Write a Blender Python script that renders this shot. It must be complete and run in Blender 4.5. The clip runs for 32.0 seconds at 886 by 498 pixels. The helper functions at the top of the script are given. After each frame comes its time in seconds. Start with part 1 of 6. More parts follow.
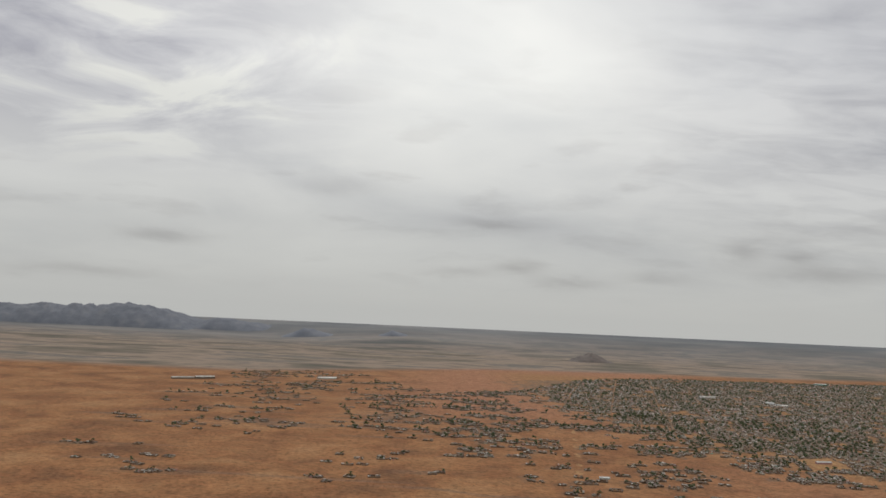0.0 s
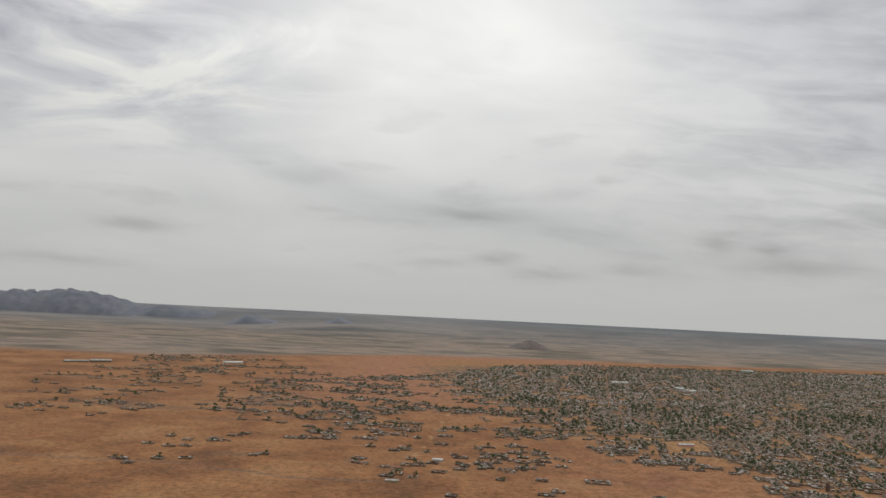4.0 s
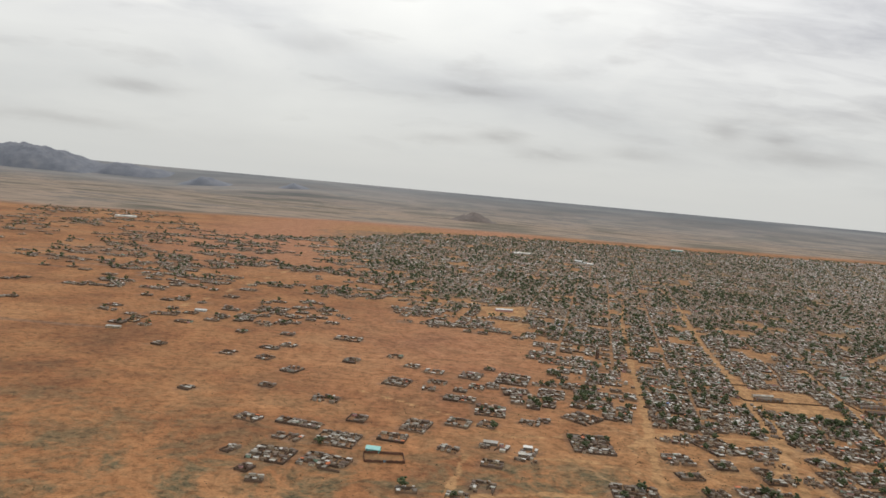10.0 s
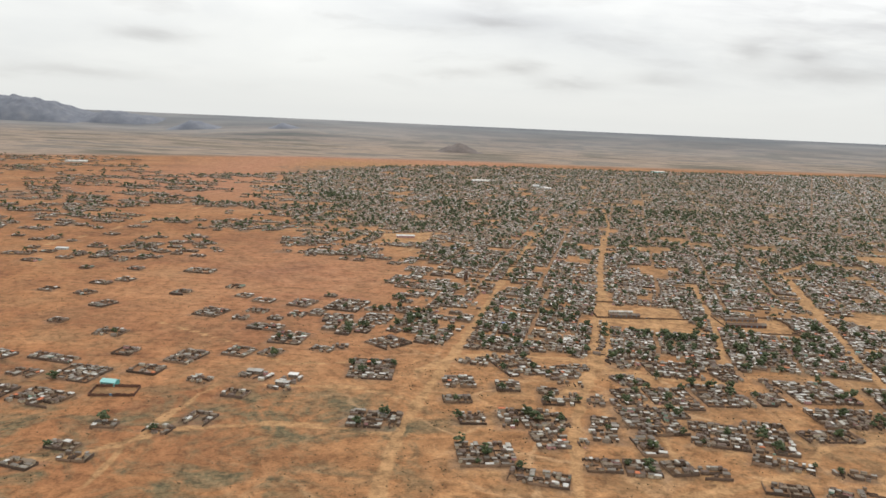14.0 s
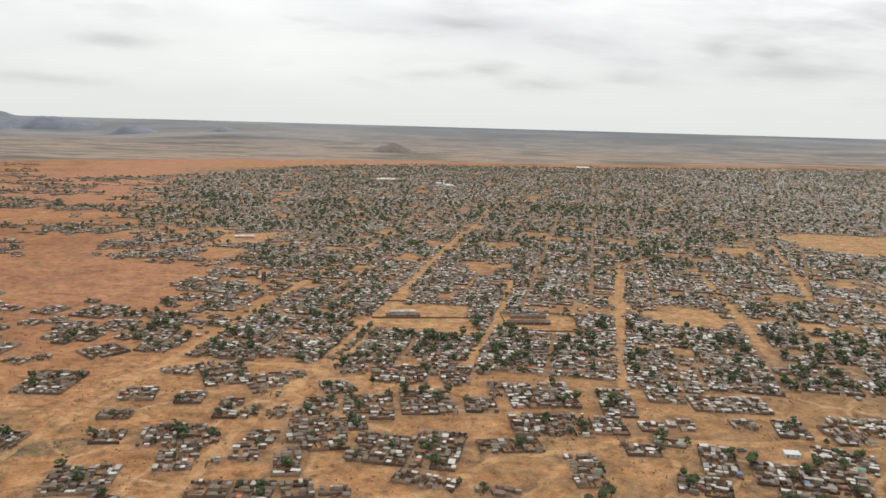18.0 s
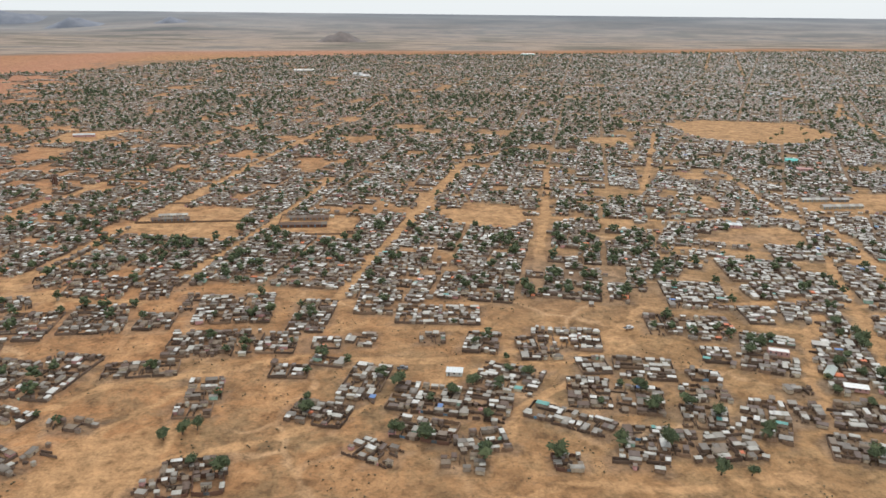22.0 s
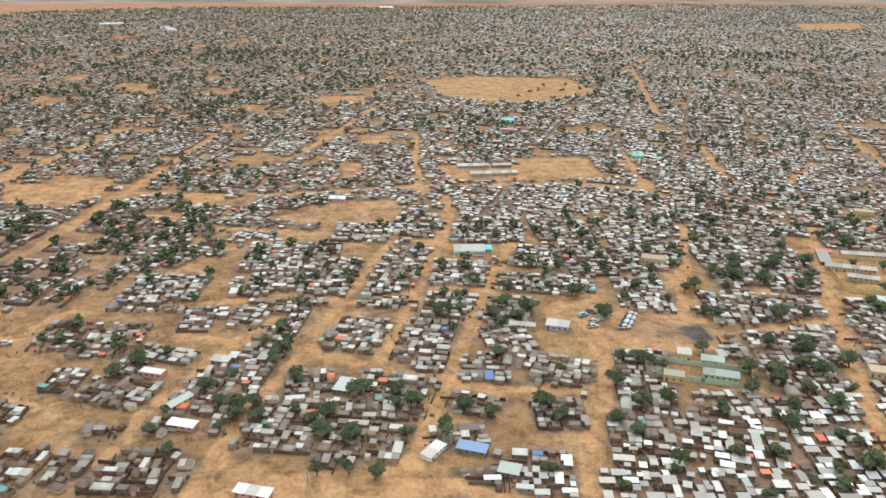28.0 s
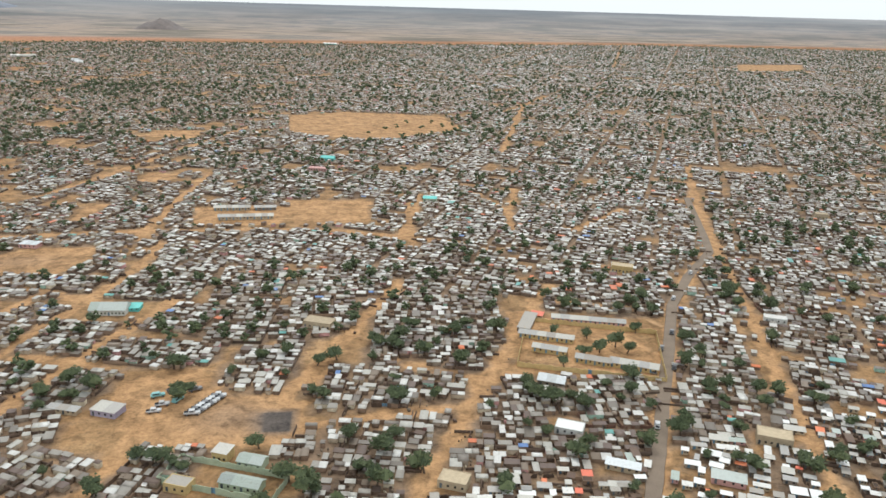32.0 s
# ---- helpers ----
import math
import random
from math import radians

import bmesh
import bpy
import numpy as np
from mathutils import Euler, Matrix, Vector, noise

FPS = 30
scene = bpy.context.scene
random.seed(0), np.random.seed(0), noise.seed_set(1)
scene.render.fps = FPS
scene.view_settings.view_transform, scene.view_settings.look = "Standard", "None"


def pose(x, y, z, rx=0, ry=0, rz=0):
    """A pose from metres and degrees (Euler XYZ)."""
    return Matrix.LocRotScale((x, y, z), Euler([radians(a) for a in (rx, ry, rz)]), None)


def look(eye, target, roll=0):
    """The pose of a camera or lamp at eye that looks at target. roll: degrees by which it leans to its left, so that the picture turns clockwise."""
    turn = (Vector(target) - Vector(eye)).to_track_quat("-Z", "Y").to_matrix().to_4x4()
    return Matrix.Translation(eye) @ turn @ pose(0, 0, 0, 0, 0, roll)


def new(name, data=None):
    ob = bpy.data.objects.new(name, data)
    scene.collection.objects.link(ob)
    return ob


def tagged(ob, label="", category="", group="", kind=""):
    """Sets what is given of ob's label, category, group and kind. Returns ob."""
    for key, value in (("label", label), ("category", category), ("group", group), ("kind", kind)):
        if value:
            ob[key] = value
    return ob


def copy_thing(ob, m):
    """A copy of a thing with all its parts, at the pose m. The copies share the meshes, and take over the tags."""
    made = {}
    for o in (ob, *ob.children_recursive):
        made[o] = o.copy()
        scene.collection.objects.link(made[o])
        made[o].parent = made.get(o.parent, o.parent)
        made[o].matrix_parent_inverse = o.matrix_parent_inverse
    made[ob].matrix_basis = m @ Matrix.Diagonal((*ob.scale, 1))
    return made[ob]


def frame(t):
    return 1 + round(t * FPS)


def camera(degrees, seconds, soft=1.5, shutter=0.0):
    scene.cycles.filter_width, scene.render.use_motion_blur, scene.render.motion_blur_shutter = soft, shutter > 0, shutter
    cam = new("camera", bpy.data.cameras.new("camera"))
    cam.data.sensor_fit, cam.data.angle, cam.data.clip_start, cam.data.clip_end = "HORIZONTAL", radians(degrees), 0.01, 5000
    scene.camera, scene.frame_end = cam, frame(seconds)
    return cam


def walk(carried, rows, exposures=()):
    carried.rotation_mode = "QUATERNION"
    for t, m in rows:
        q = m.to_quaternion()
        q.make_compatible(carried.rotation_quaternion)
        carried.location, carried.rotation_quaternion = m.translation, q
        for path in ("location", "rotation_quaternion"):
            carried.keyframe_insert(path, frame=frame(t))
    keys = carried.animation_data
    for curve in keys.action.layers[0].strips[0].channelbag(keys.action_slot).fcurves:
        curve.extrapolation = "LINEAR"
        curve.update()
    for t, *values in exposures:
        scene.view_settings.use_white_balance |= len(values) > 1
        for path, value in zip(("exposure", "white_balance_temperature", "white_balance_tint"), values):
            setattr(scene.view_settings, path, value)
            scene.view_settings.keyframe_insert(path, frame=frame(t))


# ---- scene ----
cam = camera(59.0, 32.0, soft=1.6)
METRES, EYE, TILT, LEAN, TURN = 1200.0, 167.2, 4.58, -2.68, 0.0
ROWS = [
    (0, 0.01066, 0.00285, -0.00066, 0.612, 0.038, -0),
    (0.5, 0.02645, 0.00651, -0.00297, 0.867, 0.431, 1.156),
    (1, 0.04222, 0.01034, -0.00516, 0.887, 0.856, 0.864),
    (1.5, 0.05797, 0.01431, -0.00724, 0.155, 1.419, 1.06),
    (2, 0.0737, 0.0184, -0.00925, -0.515, 1.624, 0.911),
    (2.5, 0.08941, 0.02258, -0.01121, -0.34, 0.559, 0.448),
    (4.5, 0.15214, 0.03982, -0.01884, -1.253, -1.669, -0.64),
    (5, 0.1678, 0.04418, -0.02075, -2.499, -9.362, 0.263),
    (5.5, 0.18347, 0.04853, -0.02267, -1.607, -10.894, 0.867),
    (6, 0.19914, 0.05288, -0.02461, -1.236, -9.541, 0.097),
    (6.5, 0.21481, 0.05721, -0.02657, -0.605, -8.563, 0.265),
    (7, 0.23046, 0.06151, -0.02855, -0.154, -8.537, -0.136),
    (7.5, 0.246, 0.06575, -0.03053, -0.854, -9.202, -0.749),
    (8, 0.26146, 0.06994, -0.03251, -0.539, -9.127, -1.525),
    (8.5, 0.27682, 0.07408, -0.03449, -0.521, -8.96, -2.153),
    (9, 0.29211, 0.07816, -0.03647, 0.343, -8.361, -2.153),
    (9.5, 0.30731, 0.08219, -0.03844, -0.125, -8.324, -2.573),
    (10, 0.32245, 0.08617, -0.04039, -0.711, -9.661, -2.768),
    (10.5, 0.33751, 0.09011, -0.04233, 0.287, -12.002, -2.399),
    (11, 0.35252, 0.09401, -0.04425, 0.377, -12.646, -1.458),
    (11.5, 0.36746, 0.09788, -0.04614, -0.102, -12.545, -1.048),
    (12, 0.38235, 0.10171, -0.048, -0.04, -12.788, -0.803),
    (12.5, 0.3972, 0.10552, -0.04982, -0.067, -12.977, -0.947),
    (13, 0.41199, 0.10931, -0.05161, -0.409, -13.394, -1.022),
    (13.5, 0.42674, 0.11308, -0.05335, 0.656, -13.981, 0.029),
    (14, 0.44146, 0.11683, -0.05505, 0.53, -14.316, 0.085),
    (14.5, 0.45613, 0.12057, -0.05671, 0.106, -14.487, -0.074),
    (16.5, 0.51452, 0.1355, -0.06285, 0.109, -13.323, 0.115),
    (17, 0.52904, 0.13923, -0.06427, -0.793, -13.586, 0.217),
    (17.5, 0.54354, 0.14296, -0.06565, -1.04, -14.005, 1.213),
    (18, 0.55802, 0.14669, -0.06699, -1.657, -14.204, 0.818),
    (18.5, 0.57247, 0.15042, -0.0683, -1.351, -16.474, -0.531),
    (19, 0.5869, 0.15415, -0.06957, -0.441, -18.349, -0.767),
    (19.5, 0.60131, 0.15788, -0.07082, -1.651, -19.955, -1.543),
    (20, 0.6157, 0.16161, -0.07205, -1.192, -19.965, -1.088),
    (20.5, 0.63008, 0.16533, -0.07327, -3.121, -17.952, -1.43),
    (21, 0.64443, 0.16904, -0.07448, -2.314, -19.148, 0.976),
    (21.5, 0.65877, 0.17275, -0.07569, -2.434, -21.79, 2.51),
    (22, 0.6731, 0.17644, -0.07691, -2.55, -22.037, 1.76),
    (22.5, 0.68741, 0.18011, -0.07814, -2.839, -22.677, 1.801),
    (23, 0.70171, 0.18376, -0.07939, -3.088, -23.094, 1.511),
    (23.5, 0.716, 0.18739, -0.08067, -3.661, -21.932, 1.28),
    (24, 0.73028, 0.19099, -0.08198, -3.788, -22.863, 1.322),
    (24.5, 0.74456, 0.19456, -0.08333, -4.262, -23.726, 1.325),
    (25, 0.75884, 0.19811, -0.08473, -4.099, -24.284, 1.24),
    (25.5, 0.77312, 0.20162, -0.08616, -4.312, -24.705, 0.709),
    (27.5, 0.83038, 0.21535, -0.0924, -7.003, -24.5, 0.629),
    (28, 0.84476, 0.21871, -0.09406, -7.236, -25.182, 1.087),
    (28.5, 0.85919, 0.22206, -0.09576, -7.862, -25.079, 1.409),
    (29, 0.87367, 0.2254, -0.09748, -7.8, -25.294, 1.38),
    (29.5, 0.88821, 0.22874, -0.0992, -7.425, -24.717, 1.272),
    (30, 0.90283, 0.23209, -0.10091, -6.851, -22.94, 0.434),
    (30.5, 0.91754, 0.23547, -0.1026, -6.404, -23.181, 0.358),
    (31, 0.93236, 0.2389, -0.10422, -6.168, -23.497, 1.115),
    (31.5, 0.9473, 0.2424, -0.10576, -6.256, -22.893, 0.883),
    (32, 0.96239, 0.24599, -0.10718, -7.306, -22.468, 0.372),
]
walk(cam, [(t, pose(0, 0, EYE, TILT, LEAN, TURN) @ pose(METRES * x, METRES * y, METRES * z, 90 + pitch, roll, yaw)) for t, x, y, z, yaw, pitch, roll in ROWS],
     exposures=[(0, -0.62, 6500, 10), (4.5, -0.6, 6500, 10), (5.0, 0.02, 6500, 10), (5.5, 0.1, 6500, 10), (6.0, -0.19, 6500, 10), (10, -0.23, 6500, 10), (10.6, 0.14, 6450, 10), (12, 0.12, 6450, 10), (13, 0.02, 6450, 10), (14, 0.12, 6450, 10), (19, 0.11, 6380, 10), (23, 0.29, 6080, 9), (28, 0.48, 6070, 8), (29.2, 0.51, 6060, 8), (30.5, 0.43, 6060, 8), (32, 0.40, 6060, 7)])

# ---- world and sun: a bright overcast sky, the sun high behind the clouds ahead ----
SUN_ELEVATION, SUN_AZIMUTH = radians(52), radians(12)
world = bpy.data.worlds.new("overcast")
scene.world = world
world.use_nodes = True
wn, wl = world.node_tree.nodes, world.node_tree.links
wn.clear()


def wnode(kind, **values):
    n = wn.new(kind)
    for k, v in values.items():
        n.inputs[k].default_value = v
    return n


def wmath(op, a, b=0.0):
    n = wn.new("ShaderNodeMath")
    n.operation = op
    for i, v in enumerate((a, b)):
        if isinstance(v, (int, float)):
            n.inputs[i].default_value = v
        else:
            wl.new(v, n.inputs[i])
    return n.outputs[0]


def wcombine(x, y, z):
    n = wn.new("ShaderNodeCombineXYZ")
    for i, v in enumerate((x, y, z)):
        if isinstance(v, (int, float)):
            n.inputs[i].default_value = v
        else:
            wl.new(v, n.inputs[i])
    return n.outputs[0]


def wramp(fac, stops):
    n = wn.new("ShaderNodeValToRGB")
    while len(n.color_ramp.elements) < len(stops):
        n.color_ramp.elements.new(0.5)
    for e, (p, c) in zip(n.color_ramp.elements, stops):
        e.position, e.color = p, (*c, 1)
    wl.new(fac, n.inputs[0])
    return n.outputs[0]


def wmix(kind, fac, a, b):
    n = wn.new("ShaderNodeMix")
    n.data_type, n.blend_type = "RGBA", kind
    for i, v in ((0, fac), (6, a), (7, b)):
        if isinstance(v, (int, float)):
            n.inputs[i].default_value = v
        elif isinstance(v, tuple):
            n.inputs[i].default_value = (*v, 1)
        else:
            wl.new(v, n.inputs[i])
    return n.outputs[2]


coord = wn.new("ShaderNodeTexCoord")
sep = wn.new("ShaderNodeSeparateXYZ")
wl.new(coord.outputs["Generated"], sep.inputs[0])
dx, dy, dz = sep.outputs
up = wmath("ADD", wmath("MAXIMUM", dz, 0.0), 0.20)
px, py = wmath("DIVIDE", dx, up), wmath("DIVIDE", dy, up)
broad = wnode("ShaderNodeTexNoise", Scale=0.85, Detail=6.0, Roughness=0.52, Distortion=0.3)
wl.new(wcombine(px, py, 3.1), broad.inputs["Vector"])
sheet = wramp(broad.outputs["Fac"], [(0.30, (0.60, 0.605, 0.62)), (0.42, (0.70, 0.705, 0.705)), (0.55, (0.80, 0.80, 0.785)), (0.72, (0.88, 0.88, 0.855))])
# small darker rags of cloud that hang low over the plain
rag = wnode("ShaderNodeTexNoise", Scale=0.95, Detail=4.0, Roughness=0.5, Distortion=0.15)
wl.new(wcombine(wmath("MULTIPLY", dx, 9.0), wmath("MULTIPLY", dz, 34.0), wmath("MULTIPLY", dy, 2.0)), rag.inputs["Vector"])
rags = wramp(rag.outputs["Fac"], [(0.555, (0, 0, 0)), (0.68, (1, 1, 1))])
low = wramp(dz, [(0.0, (0.35, 0.35, 0.35)), (0.05, (1, 1, 1)), (0.16, (0.9, 0.9, 0.9)), (0.27, (0.25, 0.25, 0.25))])
sheet = wmix("MIX", wmix("MULTIPLY", 0.7, wmix("MULTIPLY", 1.0, rags, low), (0.3, 0.3, 0.3)), sheet, wmix("MULTIPLY", 1.0, sheet, (0.72, 0.705, 0.71)))
# towards the horizon the cloud melts into one pale veil
veil = wramp(dz, [(0.0, (1, 1, 1)), (0.05, (0.62, 0.62, 0.62)), (0.16, (0.12, 0.12, 0.12)), (0.3, (0, 0, 0))])
sheet = wmix("MIX", veil, sheet, (0.655, 0.665, 0.655))
# single small clouds: azimuth and height in degrees, half width, half height, weight
fray = wnode("ShaderNodeTexNoise", Scale=11.0, Detail=5.0, Roughness=0.58, Distortion=0.3)
wl.new(wcombine(dx, dy, wmath("MULTIPLY", dz, 3.0)), fray.inputs["Vector"])
shake = wmath("SUBTRACT", fray.outputs["Fac"], 0.5)
azimuth = wmath("ARCTAN2", dx, dy)
small = 0.0
for az, el, wide, high, weight in ((-20.6, 4.4, 2.6, 0.5, 0.8), (3.0, 6.6, 2.8, 0.5, 0.9), (0.4, 2.9, 2.2, 0.42, 0.5), (4.6, 3.4, 1.8, 0.45, 0.75), (8.6, 2.6, 2.4, 0.42, 0.6), (20.0, 5.0, 1.6, 0.75, 0.8),
                                   (23.9, 4.9, 1.5, 0.5, 0.7), (25.4, 3.7, 3.6, 0.65, 0.8), (14.6, 3.1, 2.2, 0.5, 0.5), (-25.5, 1.6, 4.6, 0.4, 0.5), (-8.3, 8.9, 2.8, 0.65, 0.4)):
    across = wmath("DIVIDE", wmath("ADD", wmath("SUBTRACT", azimuth, radians(az)), wmath("MULTIPLY", shake, 0.06)), radians(wide))
    upward = wmath("DIVIDE", wmath("ADD", wmath("SUBTRACT", dz, math.sin(radians(el))), wmath("MULTIPLY", shake, 0.03)), radians(high))
    bell = wmath("EXPONENT", wmath("MULTIPLY", wmath("ADD", wmath("MULTIPLY", across, across), wmath("MULTIPLY", upward, upward)), -1.0))
    small = wmath("ADD", small, wmath("MULTIPLY", bell, weight))
sheet = wmix("MIX", wmath("MINIMUM", small, 1.0), sheet, wmix("MULTIPLY", 1.0, sheet, (0.71, 0.70, 0.705)))
# the cloud is thicker to the east, thinner in front of the sun
ripple = wnode("ShaderNodeTexNoise", Scale=3.2, Detail=5.0, Roughness=0.55, Distortion=0.4)
wl.new(wcombine(px, wmath("MULTIPLY", py, 2.2), 7.7), ripple.inputs["Vector"])
scales = wramp(ripple.outputs["Fac"], [(0.36, (0.64, 0.64, 0.68)), (0.62, (0.90, 0.90, 0.92))])
side = wmix("MIX", wramp(dx, [(0.12, (0, 0, 0)), (0.50, (1, 1, 1))]), (1.0, 1.0, 1.0), scales)
sheet = wmix("MULTIPLY", wramp(dz, [(0.03, (0, 0, 0)), (0.2, (1, 1, 1))]), sheet, side)
clot = wnode("ShaderNodeTexNoise", Scale=1.9, Detail=7.0, Roughness=0.58, Distortion=0.7)
wl.new(wcombine(px, wmath("MULTIPLY", py, 1.6), 12.4), clot.inputs["Vector"])
lumps = wramp(clot.outputs["Fac"], [(0.40, (0.62, 0.62, 0.68)), (0.52, (0.86, 0.86, 0.89)), (0.60, (1.08, 1.08, 1.04))])
west_high = wmath("MULTIPLY", wramp(wmath("MULTIPLY", dx, -1.0), [(0.08, (0, 0, 0)), (0.36, (1, 1, 1))]), wramp(dz, [(0.14, (0, 0, 0)), (0.24, (1, 1, 1))]))
sheet = wmix("MULTIPLY", west_high, sheet, lumps)
sheet = wmix("MULTIPLY", 1.0, sheet, wramp(dz, [(0.0, (0.96, 0.96, 0.95)), (0.12, (0.98, 0.98, 0.97)), (0.30, (1.0, 1.0, 0.99)), (0.5, (1.0, 1.0, 1.0))]))
sheet = wmix("MULTIPLY", wramp(dz, [(0.10, (0, 0, 0)), (0.30, (1, 1, 1))]), sheet, wramp(wmath("ABSOLUTE", wmath("SUBTRACT", dx, 0.02)), [(0.05, (1.5, 1.5, 1.48)), (0.45, (1.15, 1.15, 1.17))]))
below = wramp(wmath("ADD", dz, 0.5), [(0.44, (0, 0, 0)), (0.455, (1, 1, 1))])
sheet = wmix("MIX", below, (0.30, 0.24, 0.19), sheet)
sky = wn.new("ShaderNodeTexSky")
sky.sky_type, sky.sun_disc = "NISHITA", False
sky.sun_elevation, sky.sun_rotation = SUN_ELEVATION, SUN_AZIMUTH
clear, cloud = wnode("ShaderNodeBackground", Strength=0.07), wnode("ShaderNodeBackground", Strength=1.22)
wl.new(sky.outputs[0], clear.inputs[0])
wl.new(sheet, cloud.inputs[0])
cover = wnode("ShaderNodeMixShader", Fac=0.93)
wl.new(clear.outputs[0], cover.inputs[1])
wl.new(cloud.outputs[0], cover.inputs[2])
wl.new(cover.outputs[0], wn.new("ShaderNodeOutputWorld").inputs[0])

sun = new("sun", bpy.data.lights.new("sun", "SUN"))
sun.data.energy, sun.data.angle, sun.data.color = 1.0, radians(14), (1.0, 0.965, 0.91)
sun.matrix_basis = look((0, 0, 0), (-math.sin(SUN_AZIMUTH) * math.cos(SUN_ELEVATION), -math.cos(SUN_AZIMUTH) * math.cos(SUN_ELEVATION), -math.sin(SUN_ELEVATION)))


# ---- materials ----
class Mat:
    """A small builder for node materials."""

    def __init__(self, name, rough=0.9, metal=0.0, spec=0.3):
        self.m = bpy.data.materials.new(name)
        self.m.use_nodes = True
        self.n, self.l = self.m.node_tree.nodes, self.m.node_tree.links
        self.b = self.n["Principled BSDF"]
        self.b.inputs["Roughness"].default_value = rough
        self.b.inputs["Metallic"].default_value = metal
        self.b.inputs["Specular IOR Level"].default_value = spec

    def put(self, socket, v):
        if isinstance(v, (int, float)):
            socket.default_value = v
        elif isinstance(v, tuple):
            socket.default_value = (*v, 1) if len(socket.default_value) == 4 else v
        else:
            self.l.new(v, socket)

    def place(self):
        k = self.n.new("ShaderNodeVectorMath")
        k.operation = "SCALE"
        k.inputs["Scale"].default_value = 1500.0 * 1.2 / METRES
        self.l.new(self.n.new("ShaderNodeNewGeometry").outputs["Position"], k.inputs[0])
        return k.outputs[0]

    def local(self):
        return self.n.new("ShaderNodeTexCoord").outputs["Object"]

    def noise(self, scale, detail=4.0, rough=0.55, vec=None, stretch=None, dist=0.0):
        t = self.n.new("ShaderNodeTexNoise")
        t.inputs["Scale"].default_value, t.inputs["Detail"].default_value = scale, detail
        t.inputs["Roughness"].default_value, t.inputs["Distortion"].default_value = rough, dist
        v = vec if vec is not None else self.place()
        if stretch:
            k = self.n.new("ShaderNodeVectorMath")
            k.operation = "MULTIPLY"
            self.l.new(v, k.inputs[0])
            k.inputs[1].default_value = stretch
            v = k.outputs[0]
        self.l.new(v, t.inputs["Vector"])
        return t.outputs["Fac"]

    def ramp(self, fac, stops, flat=False):
        r = self.n.new("ShaderNodeValToRGB")
        if flat:
            r.color_ramp.interpolation = "CONSTANT"
        while len(r.color_ramp.elements) < len(stops):
            r.color_ramp.elements.new(0.5)
        for e, (p, c) in zip(r.color_ramp.elements, stops):
            e.position, e.color = p, ((*c, 1) if isinstance(c, tuple) else (c, c, c, 1))
        self.l.new(fac, r.inputs[0])
        return r.outputs[0]

    def mix(self, fac, a, b, kind="MIX"):
        x = self.n.new("ShaderNodeMix")
        x.data_type, x.blend_type = "RGBA", kind
        self.put(x.inputs[0], fac), self.put(x.inputs[6], a), self.put(x.inputs[7], b)
        return x.outputs[2]

    def math(self, op, a, b=0.0):
        x = self.n.new("ShaderNodeMath")
        x.operation = op
        self.put(x.inputs[0], a), self.put(x.inputs[1], b)
        return x.outputs[0]

    def luck(self):
        """One number from 0 to 1 for each object and each loose piece of a mesh."""
        a, b = self.n.new("ShaderNodeObjectInfo").outputs["Random"], self.n.new("ShaderNodeNewGeometry").outputs["Random Per Island"]
        return self.math("FRACT", self.math("ADD", a, b))

    def attr(self, name):
        a = self.n.new("ShaderNodeAttribute")
        a.attribute_name = name
        s = self.n.new("ShaderNodeSeparateColor")
        self.l.new(a.outputs["Color"], s.inputs[0])
        return s.outputs

    def colour(self, v):
        self.put(self.b.inputs["Base Color"], v)
        return self

    def bump(self, fac, strength=0.4, distance=0.05):
        n = self.n.new("ShaderNodeBump")
        n.inputs["Strength"].default_value, n.inputs["Distance"].default_value = strength, distance
        self.l.new(fac, n.inputs["Height"])
        self.l.new(n.outputs[0], self.b.inputs["Normal"])
        return self


def worn(name, base, rough=0.9, spread=0.25, scale=0.6, grain=6.0, metal=0.0):
    """A plain surface with stains, grain and a little difference from piece to piece."""
    m = Mat(name, rough, metal)
    dark, light = tuple(c * (1 - spread) for c in base), tuple(min(1, c * (1 + spread)) for c in base)
    c = m.ramp(m.luck(), [(0.0, dark), (0.5, base), (1.0, light)])
    c = m.mix(0.5, c, m.ramp(m.noise(scale, 5), [(0.3, 0.55), (0.7, 1.0)]), "MULTIPLY")
    c = m.mix(0.35, c, m.ramp(m.noise(grain, 2), [(0.3, 0.6), (0.7, 1.0)]), "MULTIPLY")
    return m.colour(c).bump(m.noise(grain * 0.5, 4), 0.35, 0.04).m


def roofing(name, stops, rough=0.52, metal=0.15, gloss=0.45):
    """Corrugated sheets of many ages: the colour jumps from sheet to sheet, rust and dust lie over it."""
    m = Mat(name, rough, metal, gloss)
    c = m.ramp(m.luck(), stops, flat=True)
    rust = m.ramp(m.noise(0.9, 6, 0.65), [(0.54, 0.0), (0.74, 0.65)])
    c = m.mix(rust, c, m.mix(0.65, c, (0.19, 0.115, 0.075)))
    c = m.mix(0.5, c, m.ramp(m.noise(2.6, 3), [(0.3, 0.68), (0.65, 1.0)]), "MULTIPLY")
    w = m.n.new("ShaderNodeTexWave")
    w.inputs["Scale"].default_value = 2.4
    m.l.new(m.local(), w.inputs["Vector"])
    return m.colour(c).bump(w.outputs["Fac"], 0.25, 0.03).m


